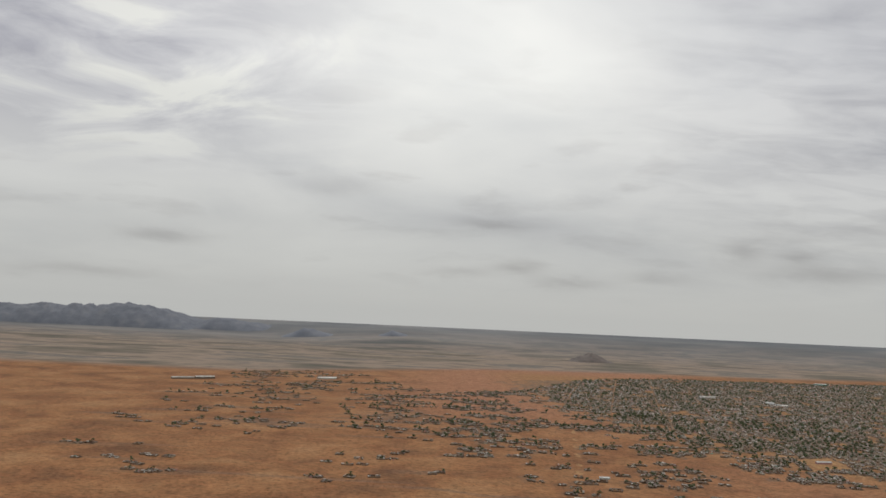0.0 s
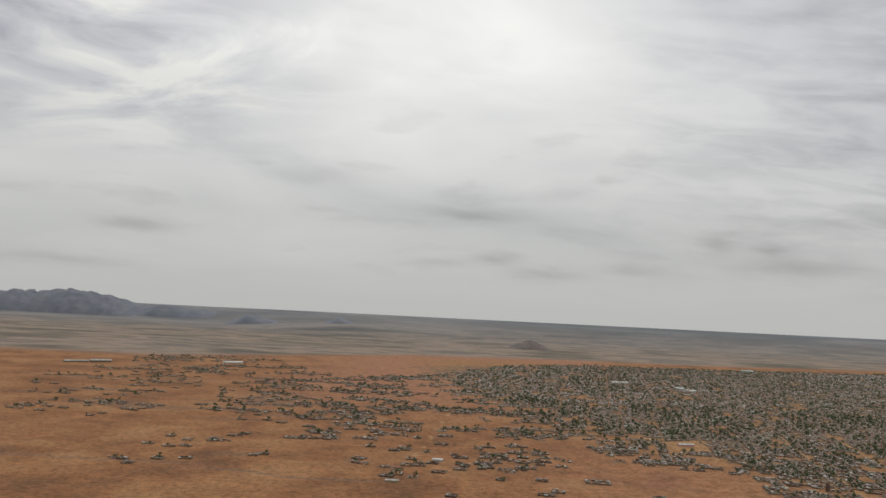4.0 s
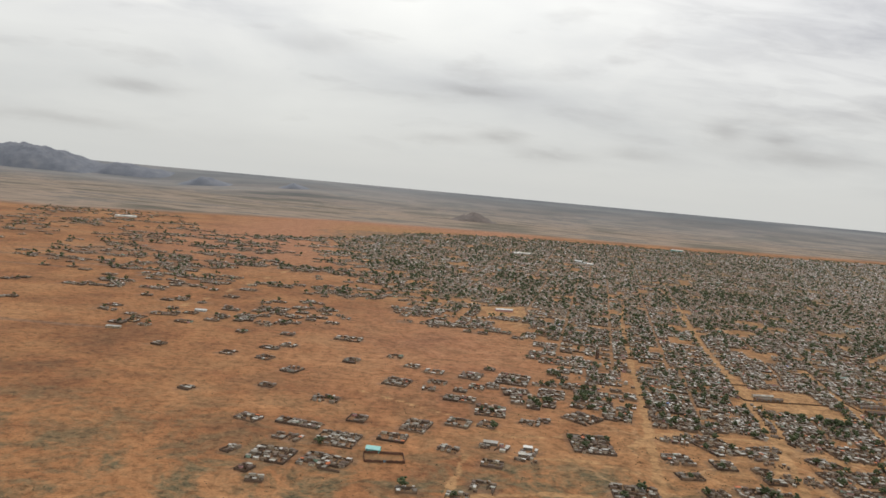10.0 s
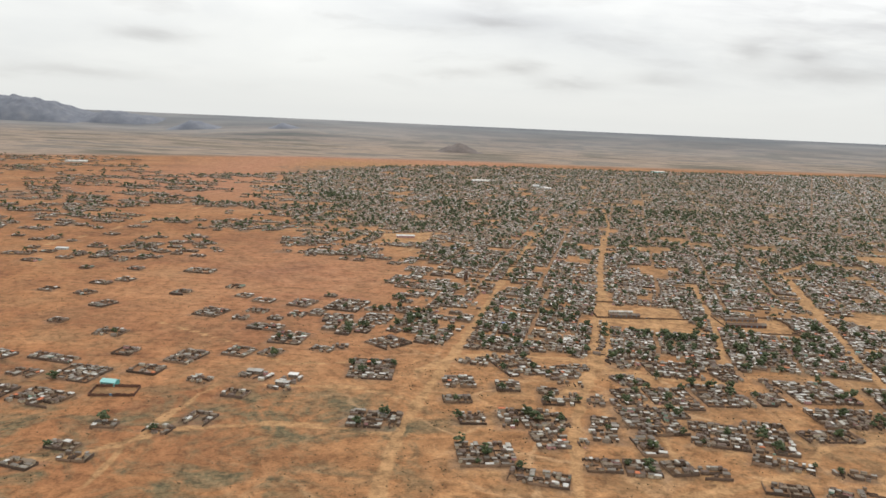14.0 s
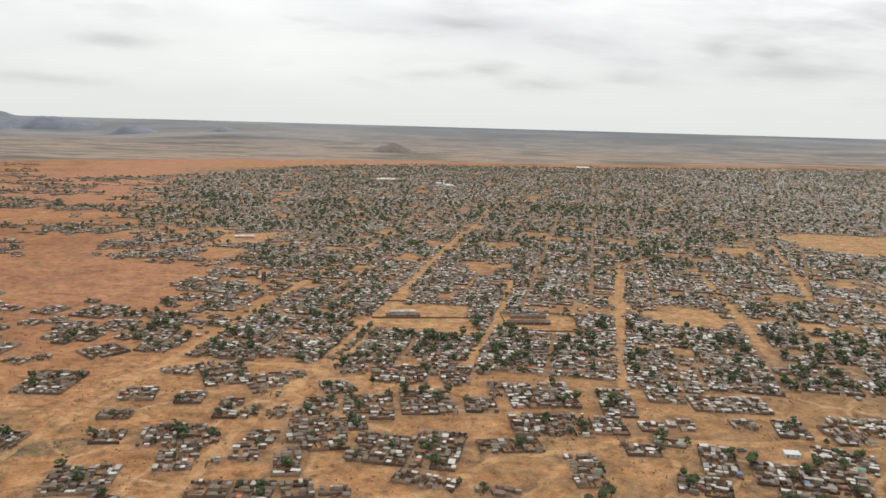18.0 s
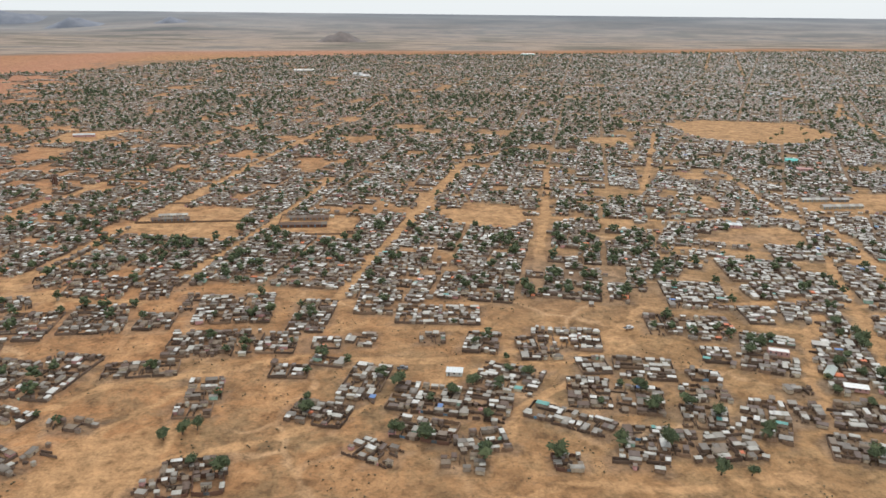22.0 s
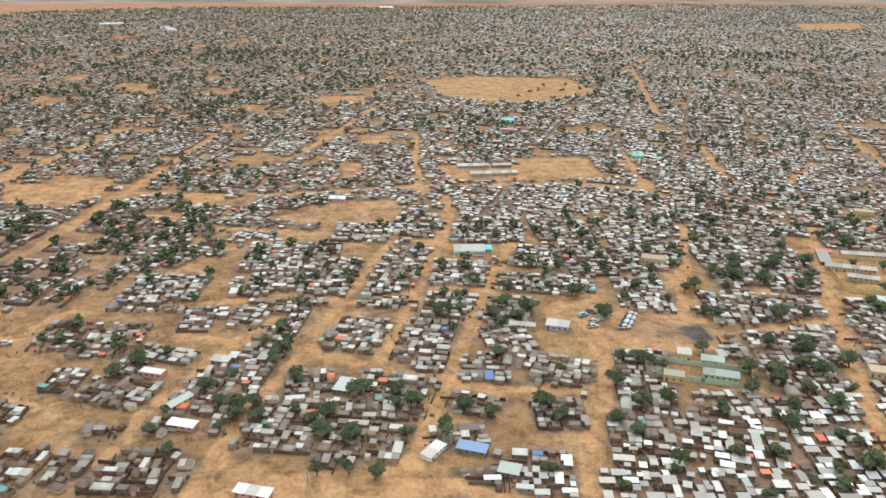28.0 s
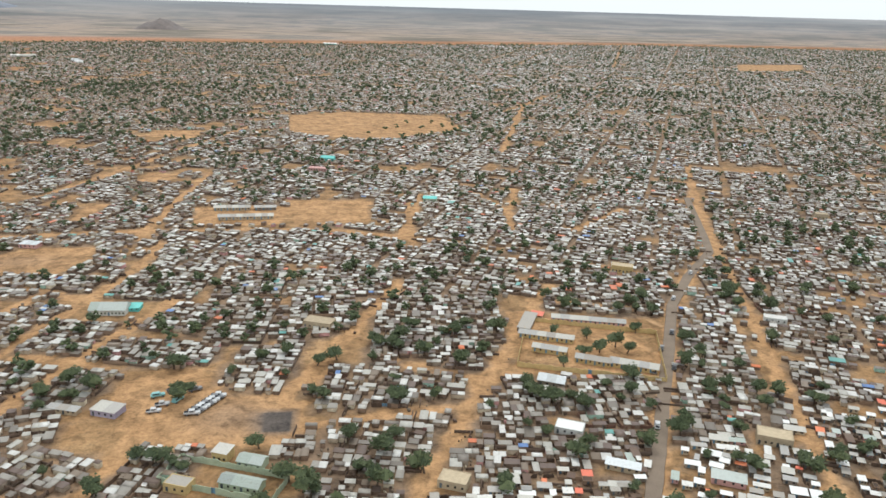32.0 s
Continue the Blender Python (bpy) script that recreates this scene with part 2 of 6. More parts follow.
ZINC, PALE, GREY, LEAD = (0.64, 0.62, 0.56), (0.465, 0.44, 0.375), (0.32, 0.29, 0.24), (0.195, 0.165, 0.130)
RUST, STRAW, MUD, CLAY = (0.145, 0.098, 0.072), (0.22, 0.165, 0.112), (0.165, 0.112, 0.076), (0.24, 0.158, 0.102)
ROOF_BRIGHT = roofing("sheet_roof_bright", [(0.0, ZINC), (0.15, PALE), (0.38, GREY), (0.60, LEAD), (0.76, RUST), (0.88, STRAW), (0.978, (0.62, 0.17, 0.06)), (0.988, (0.14, 0.36, 0.31)), (0.994, (0.12, 0.22, 0.44))])
ROOF_DULL = roofing("sheet_roof_dull", [(0.0, ZINC), (0.09, PALE), (0.18, GREY), (0.34, LEAD), (0.56, RUST), (0.80, STRAW), (0.985, (0.60, 0.18, 0.07))], 0.75, 0.0, 0.25)
ROOF_ZINC = roofing("sheet_roof_zinc", [(0.0, (0.72, 0.71, 0.66)), (0.34, (0.61, 0.59, 0.53)), (0.62, PALE), (0.84, (0.38, 0.355, 0.31))])
ROOF_GREY = roofing("sheet_roof_grey", [(0.0, GREY), (0.35, PALE), (0.7, (0.36, 0.345, 0.31))])
ROOF_RUST = roofing("sheet_roof_rusty", [(0.0, RUST), (0.4, LEAD), (0.7, (0.17, 0.12, 0.09))], 0.8, 0.0, 0.2)
ROOF_BLUE = roofing("sheet_roof_blue", [(0.0, (0.11, 0.24, 0.48)), (0.6, (0.17, 0.27, 0.42))])
ROOF_TEAL = roofing("sheet_roof_teal", [(0.0, (0.13, 0.50, 0.44))])
ROOF_AQUA = roofing("sheet_roof_pale_turquoise", [(0.0, (0.34, 0.66, 0.62))])
ROOF_WHITE = roofing("sheet_roof_white", [(0.0, (0.58, 0.60, 0.58)), (0.6, (0.47, 0.48, 0.46))])
ROOF_GREEN = roofing("sheet_roof_grey_green", [(0.0, (0.36, 0.40, 0.34)), (0.5, (0.42, 0.45, 0.40)), (0.8, (0.30, 0.33, 0.29))])
ROOF_ORANGE = roofing("sheet_orange", [(0.0, (0.66, 0.19, 0.07)), (0.5, (0.62, 0.14, 0.07))])
THATCH = worn("thatch", STRAW, 0.95, 0.3, 1.2, 14)
WALL_MUD = worn("mud_brick", (0.25, 0.163, 0.103), 0.95, 0.3)
WALL_MIX = Mat("mixed_walls", 0.92)
_c = WALL_MIX.ramp(WALL_MIX.luck(), [(0.0, MUD), (0.36, CLAY), (0.58, (0.29, 0.228, 0.165)), (0.74, (0.42, 0.335, 0.23)), (0.88, (0.52, 0.44, 0.31)), (0.955, (0.52, 0.28, 0.25)), (0.98, (0.30, 0.42, 0.32))], flat=True)
_c = WALL_MIX.mix(0.55, _c, WALL_MIX.ramp(WALL_MIX.noise(0.8, 5), [(0.3, 0.5), (0.7, 1.0)]), "MULTIPLY")
WALL_MIX = WALL_MIX.colour(_c).bump(WALL_MIX.noise(3.0), 0.3, 0.04).m
WALL_CREAM = worn("cream_plaster", (0.50, 0.40, 0.26), 0.85, 0.15)
WALL_GREY = worn("cement_block", (0.25, 0.205, 0.155), 0.9, 0.2)
WALL_PINK = worn("pink_plaster", (0.56, 0.33, 0.29), 0.85, 0.12)
WALL_YELLOW = worn("yellow_plaster", (0.58, 0.43, 0.19), 0.85, 0.12)
WALL_GREEN = worn("pale_green_plaster", (0.45, 0.52, 0.36), 0.85, 0.12)
WALL_TEAL = worn("turquoise_plaster", (0.16, 0.55, 0.50), 0.8, 0.1)
WALL_LILAC = worn("lilac_plaster", (0.46, 0.41, 0.50), 0.85, 0.12)
WALL_WHITE = worn("white_plaster", (0.66, 0.66, 0.60), 0.8, 0.12)
FENCE = worn("mud_and_thorn_fence", (0.125, 0.084, 0.058), 0.97, 0.35, 0.5, 5)
FENCE_RED = worn("red_brick_yard_wall", (0.15, 0.082, 0.055), 0.95, 0.25, 0.5, 5)
DOOR_IRON = worn("painted_iron_door", (0.10, 0.12, 0.13), 0.55, 0.4)
DOOR_BLUE = worn("blue_iron_door", (0.12, 0.23, 0.32), 0.55, 0.3)
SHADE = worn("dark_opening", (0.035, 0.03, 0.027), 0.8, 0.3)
TRUNK = worn("acacia_bark", (0.14, 0.10, 0.07), 0.95, 0.3)
STEEL = worn("galvanised_steel", (0.42, 0.42, 0.42), 0.45, 0.15, metal=0.6)
GLASS = Mat("dark_glass", 0.08, 0.0, 0.6).colour((0.02, 0.025, 0.03)).m
RUBBER = worn("rubber", (0.03, 0.03, 0.03), 0.9, 0.2)


def leafage(name, a, b, c):
    m = Mat(name, 0.75, 0.0, 0.25)
    k = m.ramp(m.luck(), [(0.0, a), (0.5, b), (1.0, c)])
    return m.colour(m.mix(0.4, k, m.ramp(m.noise(1.7, 3), [(0.3, 0.5), (0.7, 1.0)]), "MULTIPLY")).m


LEAF = leafage("neem_leaves", (0.055, 0.073, 0.034), (0.080, 0.101, 0.046), (0.120, 0.140, 0.062))
BUSH = leafage("dry_scrub", (0.075, 0.074, 0.040), (0.13, 0.105, 0.056), (0.19, 0.145, 0.08))


def earth():
    """Red sand, pale trodden tracks, grey town dirt, scrub and the far plain with painted haze, blended by the plan."""
    m = Mat("red_sand", 0.96, 0.0, 0.15)
    trod, town, scrub = m.attr("use")[:3]
    plain, stain, red = m.attr("land")[:3]
    big, mid, fine = m.noise(0.007, 7, 0.62, dist=0.4), m.noise(0.045, 6, 0.65), m.noise(0.5, 4, 0.6)
    sand = m.ramp(big, [(0.30, (0.20, 0.095, 0.047)), (0.42, (0.30, 0.137, 0.062)), (0.54, (0.39, 0.187, 0.082)), (0.70, (0.47, 0.255, 0.12))])
    sand = m.mix(0.45, sand, m.ramp(mid, [(0.32, 0.55), (0.62, 1.0)]), "MULTIPLY")
    sand = m.mix(red, sand, m.ramp(mid, [(0.32, (0.26, 0.120, 0.067)), (0.48, (0.40, 0.188, 0.105)), (0.66, (0.49, 0.262, 0.155))]))
    dusty = m.ramp(mid, [(0.3, (0.25, 0.122, 0.052)), (0.5, (0.395, 0.198, 0.085)), (0.7, (0.49, 0.270, 0.122))])
    across = m.n.new("ShaderNodeSeparateXYZ")
    m.l.new(m.place(), across.inputs[0])
    east = m.ramp(m.math("DIVIDE", across.outputs[0], 2000.0), [(0.50, 0.0), (0.72, 1.0)])
    tan = m.ramp(mid, [(0.3, (0.195, 0.110, 0.049)), (0.5, (0.315, 0.182, 0.082)), (0.7, (0.41, 0.25, 0.118))])
    c = m.mix(town, m.mix(1.0, sand, (0.97, 0.95, 0.93), "MULTIPLY"), m.mix(east, dusty, tan))
    c = m.mix(m.math("MULTIPLY", town, 0.42), c, m.ramp(m.noise(0.035, 8, 0.7, dist=0.5), [(0.40, (0.50, 0.50, 0.52)), (0.50, (0.85, 0.85, 0.85)), (0.58, (1.0, 1.0, 1.0))]), "MULTIPLY")
    weed = m.ramp(m.noise(0.022, 9, 0.74, dist=0.6), [(0.45, 0.0), (0.58, 1.0)])
    c = m.mix(m.math("MULTIPLY", scrub, weed), c, m.ramp(m.noise(0.16, 6, 0.7), [(0.36, (0.085, 0.075, 0.043)), (0.5, (0.155, 0.122, 0.066)), (0.66, (0.28, 0.175, 0.090))]))
    veins = m.n.new("ShaderNodeTexVoronoi")
    veins.feature = "DISTANCE_TO_EDGE"
    veins.inputs["Scale"].default_value = 0.016
    warp = m.n.new("ShaderNodeVectorMath")
    warp.operation = "ADD"
    bend = m.n.new("ShaderNodeTexNoise")
    bend.inputs["Scale"].default_value, bend.inputs["Detail"].default_value = 0.02, 3.0
    m.l.new(m.place(), bend.inputs["Vector"])
    far_bend = m.n.new("ShaderNodeVectorMath")
    far_bend.operation = "SCALE"
    far_bend.inputs["Scale"].default_value = 45.0
    m.l.new(bend.outputs["Color"], far_bend.inputs[0])
    m.l.new(m.place(), warp.inputs[0]), m.l.new(far_bend.outputs[0], warp.inputs[1])
    m.l.new(warp.outputs[0], veins.inputs["Vector"])
    paths = m.ramp(veins.outputs[0], [(0.012, 1.0), (0.045, 0.0)])
    c = m.mix(m.math("MULTIPLY", paths, m.math("MULTIPLY", m.math("MAXIMUM", town, m.math("MULTIPLY", scrub, 0.12)), m.ramp(m.noise(0.011, 3), [(0.42, 0.0), (0.60, 0.6)]))), c, (0.54, 0.335, 0.175))
    edge = m.ramp(m.math("ADD", trod, m.math("MULTIPLY", m.math("SUBTRACT", mid, 0.5), 0.9)), [(0.35, 0.0), (0.62, 1.0)])
    c = m.mix(m.math("MULTIPLY", edge, 0.85), c, m.mix(0.7, m.ramp(mid, [(0.3, (0.40, 0.225, 0.101)), (0.7, (0.51, 0.30, 0.143))]), m.ramp(m.noise(0.07, 8, 0.68, dist=0.8), [(0.36, 0.48), (0.48, 0.82), (0.6, 1.0)]), "MULTIPLY"))
    litter = m.ramp(m.noise(0.35, 7, 0.75), [(0.54, 0.0), (0.66, 0.6)])
    c = m.mix(m.math("MULTIPLY", m.math("MULTIPLY", town, litter), m.math("SUBTRACT", 1.0, edge)), c, (0.12, 0.082, 0.052))
    c = m.mix(stain, c, m.ramp(mid, [(0.3, (0.118, 0.092, 0.071)), (0.7, (0.215, 0.160, 0.118))]))
    c = m.mix(m.ramp(stain, [(0.80, 0.0), (0.98, 0.85)]), c, m.ramp(mid, [(0.3, (0.060, 0.052, 0.047)), (0.7, (0.095, 0.080, 0.068))]))
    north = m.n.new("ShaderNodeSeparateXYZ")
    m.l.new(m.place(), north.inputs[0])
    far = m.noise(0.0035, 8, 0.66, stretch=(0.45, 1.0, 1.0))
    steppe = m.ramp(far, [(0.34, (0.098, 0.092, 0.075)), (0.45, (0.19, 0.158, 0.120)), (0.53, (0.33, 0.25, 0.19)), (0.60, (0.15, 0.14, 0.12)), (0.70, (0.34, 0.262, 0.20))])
    # distance haze painted into the plain's colour: blue-grey, growing towards the skyline
    far_haze = m.ramp(m.noise(0.0016, 6, 0.6, stretch=(0.4, 1.0, 1.0)), [(0.38, (0.135, 0.148, 0.158)), (0.5, (0.19, 0.197, 0.202)), (0.62, (0.27, 0.266, 0.258))])
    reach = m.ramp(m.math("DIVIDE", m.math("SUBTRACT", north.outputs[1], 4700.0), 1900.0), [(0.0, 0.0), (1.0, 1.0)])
    c = m.mix(1.0, c, m.ramp(m.noise(0.12, 9, 0.74, dist=0.4), [(0.37, 0.56), (0.48, 0.93), (0.59, 1.15)]), "MULTIPLY")
    c = m.mix(0.7, c, m.ramp(m.noise(0.6, 6, 0.7), [(0.36, 0.70), (0.50, 1.04), (0.64, 1.18)]), "MULTIPLY")
    c = m.mix(plain, c, m.mix(reach, steppe, far_haze))
    return m.colour(c).bump(m.mix(0.5, mid, fine), 0.5, 0.5).m


EARTH = earth()
TAR = worn("dusty_tarmac", (0.25, 0.19, 0.135), 0.9, 0.1, 0.12, 1.5)

# ---- the plan, in plan units of S metres; the flight line runs from (0, 0) to (1448, 380) ----
S = 1.2
SHRINK = METRES / 1500.0 / S   # all is laid out at S and brought to the walk's scale at the end
STREETS = [  # width in metres, corners
    (7, [(977, 1735), (937, 1484), (853, 1115), (817, 931), (785, 771), (766, 688), (748, 624), (740, 589), (730, 500)]),
    (7, [(829, 1438), (781, 1254), (737, 1045), (709, 903), (689, 800), (672, 721), (656, 648), (643, 583), (639, 500)]),
    (9, [(1068, 1079), (1038, 962), (1019, 891), (985, 760)]),
    (8, [(1148, 1200), (1074, 1121), (1029, 946), (1001, 827), (978, 729), (970, 690)]),
    (7, [(904, 1365), (848, 1087), (825, 942), (807, 837), (796, 773), (777, 718), (740, 650)]),
    (8, [(938, 1022), (906, 858), (888, 790), (872, 735)]),
    (8, [(1345, 1322), (1266, 1081), (1228, 970)]),
    (7, [(1156, 1068), (1135, 950), (1115, 845), (1102, 785), (1088, 705)]),
    (8, [(1337, 1056), (1326, 931), (1322, 867), (1340, 852), (1333, 792), (1307, 703), (1288, 636), (1280, 613)]),
    (8, [(1366, 758), (1345, 708), (1328, 661), (1314, 619), (1306, 597), (1298, 578), (1293, 561), (1282, 520)]),
    (7, [(1300, 773), (1283, 729), (1267, 679), (1257, 644), (1245, 616), (1234, 592), (1228, 568), (1215, 520)]),
    (6, [(1241, 669), (1226, 647), (1215, 628), (1196, 588), (1190, 560)]),
    (10, [(1381, 640), (1369, 596), (1357, 569), (1347, 544), (1335, 505)]),
    (8, [(1479, 781), (1443, 692), (1425, 653)]),
    (6, [(1510, 979), (1491, 887), (1486, 857)]),
    (6, [(1590, 997), (1564, 900)]),
    (8, [(1215, 535), (1253, 545), (1285, 545), (1312, 534), (1345, 520)]),
    (7, [(1200, 650), (1239, 640), (1272, 623), (1306, 602), (1331, 595), (1367, 590)]),
    (8, [(1180, 682), (1240, 691), (1278, 681), (1312, 696), (1350, 685)]),
    (9, [(1040, 900), (1090, 882), (1228, 866), (1324, 882), (1433, 883), (1526, 847)]),
    (7, [(1331, 751), (1300, 773), (1234, 788), (1180, 800)]),
    (9, [(1726, 967), (1690, 857), (1679, 826), (1644, 780), (1617, 738), (1593, 685), (1574, 644), (1556, 605), (1525, 540)]),
    (8, [(1780, 1090), (1740, 986), (1704, 884), (1681, 815), (1663, 761), (1652, 721), (1637, 682), (1627, 650), (1611, 600), (1585, 530)]),
    (9, [(1560, 770), (1534, 720), (1517, 684), (1502, 654), (1489, 625), (1479, 607), (1450, 540)]),
    (7, [(1477, 770), (1463, 739), (1447, 706), (1435, 663)]),
    (7, [(1498, 951), (1492, 850)]),
    (6, [(1555, 987), (1568, 933), (1563, 874)]),
    (6, [(1659, 932), (1602, 873)]),
    (10, [(1724, 1552), (1642, 1265), (1611, 1159)]),
    (12, [(2557, 3461), (2124, 2304)]), (12, [(2189, 3373), (1808, 2396)]), (12, [(2287, 3399), (1850, 2237)]), (9, [(1845, 1764), (1672, 1458)]),
    (5, [(1470, 681), (1504, 663), (1542, 671), (1576, 658)]),
    (6, [(1423, 626), (1451, 635), (1489, 641)]),
    (5, [(1543, 750), (1589, 736), (1611, 731)]),
    (10, [(650, 690), (672, 721), (700, 735), (760, 730), (800, 700), (860, 690)]),
]
TRACKS = [  # wheel tracks over the open sand
    (4, [(505, 500), (512, 580), (526, 647), (612, 651), (641, 636)]),
    (5, [(422, 525), (486, 534), (523, 574), (576, 590), (640, 583)]),
    (4, [(810, 490), (804, 536), (791, 572), (791, 626), (803, 712)]),
    (6, [(700, 500), (766, 519), (817, 538), (850, 556), (879, 589), (907, 598), (960, 619), (1018, 612), (1120, 639)]),
    (5, [(899, 490), (890, 550), (930, 608)]),
    (8, [(1049, 539), (1060, 567), (1082, 587)]),
    (7, [(1056, 634), (1099, 640), (1124, 651), (1146, 685)]),
    (6, [(900, 520), (960, 545), (1010, 580), (1056, 610), (1092, 611), (1125, 632)]),
    (6, [(1050, 500), (1068, 512), (1110, 508), (1160, 515)]),
    (4, [(173, 932), (210, 1150), (268, 1606)]),
    (4, [(600, 700), (560, 690), (520, 730), (440, 780)]),
]
DARK_TRACK = [(9, [(-330, 985), (-142, 973), (-47, 973), (64, 928), (173, 932)])]
FIELDS = [
    [(576, 1291), (646, 1320), (637, 1225), (580, 1203)],
    [(823, 909), (885, 905), (880, 859), (893, 818), (849, 816), (806, 840)],
    [(905, 872), (975, 878), (967, 812), (903, 842)],
    [(1358, 671), (1389, 682), (1405, 657), (1439, 651), (1428, 619), (1387, 620), (1372, 628), (1361, 652)],
    [(1410, 960), (1471, 965), (1467, 897), (1414, 891)],
    [(1383, 1404), (1455, 1447), (1582, 1420), (1594, 1303), (1509, 1239), (1471, 1227), (1391, 1271)],
    [(1225, 815), (1263, 844), (1305, 848), (1298, 800), (1247, 798)],
    [(2551, 2498), (2781, 2555), (2629, 2303), (2430, 2260)],
    [(1032, 900), (1086, 912), (1111, 874), (1088, 843), (1048, 858)],
    [(1159, 878), (1190, 869), (1186, 843), (1165, 844)],
    [(1241, 1282), (1301, 1281), (1292, 1223), (1242, 1235)],
    [(1283, 1058), (1314, 1057), (1312, 1021), (1284, 1022)],
    [(1267, 952), (1285, 951), (1275, 900), (1267, 909)],
    [(460, 1024), (517, 1078), (598, 1035), (592, 908), (539, 894), (477, 940)],
    [(360, 1197), (390, 1262), (435, 1228), (470, 1107), (598, 1011), (602, 931), (514, 908)],
    [(1058, 925), (1105, 915), (1104, 880), (1060, 890)],
    [(876, 544), (925, 559), (912, 500), (875, 500)],
    [(1229, 545), (1246, 552), (1289, 552), (1291, 530), (1260, 530)],
    [(1344, 940), (1408, 942), (1412, 895), (1350, 893)],
    [(1525, 735), (1583, 716), (1584, 655), (1552, 662), (1526, 690)],
    [(-7, 2070), (240, 2254), (420, 2600), (620, 3040), (608, 3315), (107, 2871), (-241, 2499)],
]
TOWN = [(161, 2500), (225, 1913), (324, 1618), (414, 1453), (467, 1231), (523, 1138), (600, 1064), (613, 926), (640, 840), (672, 808), (680, 765), (760, 740), (800, 705), (868, 712), (902, 695),
        (967, 672), (1032, 688), (1100, 692), (1130, 668), (1172, 655), (1188, 612), (1210, 575), (1222, 535), (1226, 470), (1800, 470), (3900, 2900), (4300, 3500), (2660, 3450), (1326, 3020), (800, 2920)]
DESERT = [  # lone compounds on the red sand: centre, width, depth
    (240, 881, 12, 12), (310, 868, 14, 14), (346, 862, 15, 15), (358, 921, 15, 15), (342, 903, 18, 12), (426, 879, 14, 18), (378, 826, 15, 20), (309, 743, 11, 10), (367, 770, 13, 10),
    (372, 683, 17, 14), (409, 680, 34, 12), (473, 815, 22, 26), (413, 976, 29, 20), (467, 912, 15, 14), (485, 877, 14, 13), (501, 802, 12, 11), (506, 863, 18, 15), (509, 826, 18, 11)]
DESERT_NORTH = [
    (-71, 1002, 16, 12), (29, 1170, 29, 14), (130, 1049, 17, 13), (309, 1022, 15, 14), (333, 1076, 28, 15), (313, 1117, 19, 17), (334, 1137, 18, 15), (229, 992, 17, 13), (197, 1024, 30, 15),
    (235, 1177, 18, 14), (242, 1245, 22, 16), (194, 1285, 22, 16), (191, 1353, 35, 18), (139, 1250, 19, 15), (123, 1192, 30, 15), (77, 1299, 16, 15), (34, 1273, 18, 15), (-12, 1298, 16, 15)]
DESERT_FAR = [
    (-65, 1404, 29, 18), (-100, 1481, 37, 20), (-44, 1485, 44, 22), (41, 1568, 41, 20), (101, 1402, 48, 18), (26, 1423, 36, 20), (160, 1356, 30, 16), (-180, 1451, 23, 18), (-374, 1674, 40, 20), (-269, 1415, 28, 18), (-432, 1593, 37, 18)]
DESERT_EAST = [
    (541, 860, 20, 25), (544, 821, 14, 15), (527, 778, 27, 16), (529, 806, 12, 11), (581, 860, 30, 40), (579, 815, 25, 22), (611, 818, 24, 31), (580, 727, 16, 11), (592, 735, 12, 10),
    (551, 751, 25, 30), (524, 712, 18, 20), (546, 713, 14, 16), (626, 752, 25, 27), (492, 696, 19, 28), (448, 702, 14, 16), (419, 745, 21, 18)]
DESERT_SOUTH = [
    (547, 665, 20, 14), (571, 660, 12, 12), (567, 645, 16, 9), (543, 631, 15, 12), (515, 653, 14, 11), (534, 590, 15, 18), (518, 573, 14, 11), (488, 576, 13, 9), (479, 548, 16, 9),
    (491, 536, 15, 9), (469, 526, 16, 9), (391, 590, 9, 11), (400, 575, 11, 9), (375, 619, 8, 13), (402, 615, 26, 25), (406, 649, 19, 13), (436, 610, 30, 23), (439, 653, 28, 28), (476, 666, 20, 16)]
# blocks and compounds read off the plan: centre, width, depth, turn
EAST_BLOCKS = [
    (1300, 634, 25, 44, -15), (1273, 642, 25, 38, -17), (1241, 655, 16, 44, -13), (1228, 671, 13, 27, -17), (1247, 704, 46, 26, -5), (1263, 722, 27, 32, -14),
    (1292, 687, 26, 27, -13), (1300, 730, 26, 44, -19), (1330, 713, 28, 31, -12), (1332, 670, 46, 25, -14), (1369, 696, 48, 22, -13), (1370, 735, 33, 30, -15),
    (1293, 780, 52, 29, -9), (1350, 779, 49, 35, -10), (1403, 731, 23, 47, -6), (1325, 612, 19, 21, -12), (1350, 608, 34, 23, -27), (1314, 586, 23, 12, -21)]
EAST_BLOCKS_SOUTH = [
    (1346, 576, 17, 17, -4), (1278, 591, 28, 21, -10), (1256, 605, 17, 21, 1), (1386, 597, 20, 47, -17), (1339, 637, 19, 23, 9), (1416, 683, 23, 47, -10),
    (1440, 660, 16, 34, -9), (1493, 714, 54, 73, -6), (1472, 652, 42, 38, -14), (1433, 626, 13, 29, -9), (1459, 614, 34, 31, -11), (1451, 586, 28, 17, -8),
    (1442, 568, 30, 16, -4), (1405, 574, 35, 21, -5), (1536, 642, 67, 36, -4), (1519, 607, 63, 27, -8), (1508, 582, 61, 20, -7), (1499, 563, 61, 18, -6)]
EAST_BLOCKS_ROAD = [
    (1592, 763, 67, 64, -10), (1663, 769, 27, 79, -12), (1615, 687, 24, 69, -18), (1581, 627, 23, 43, -15)]
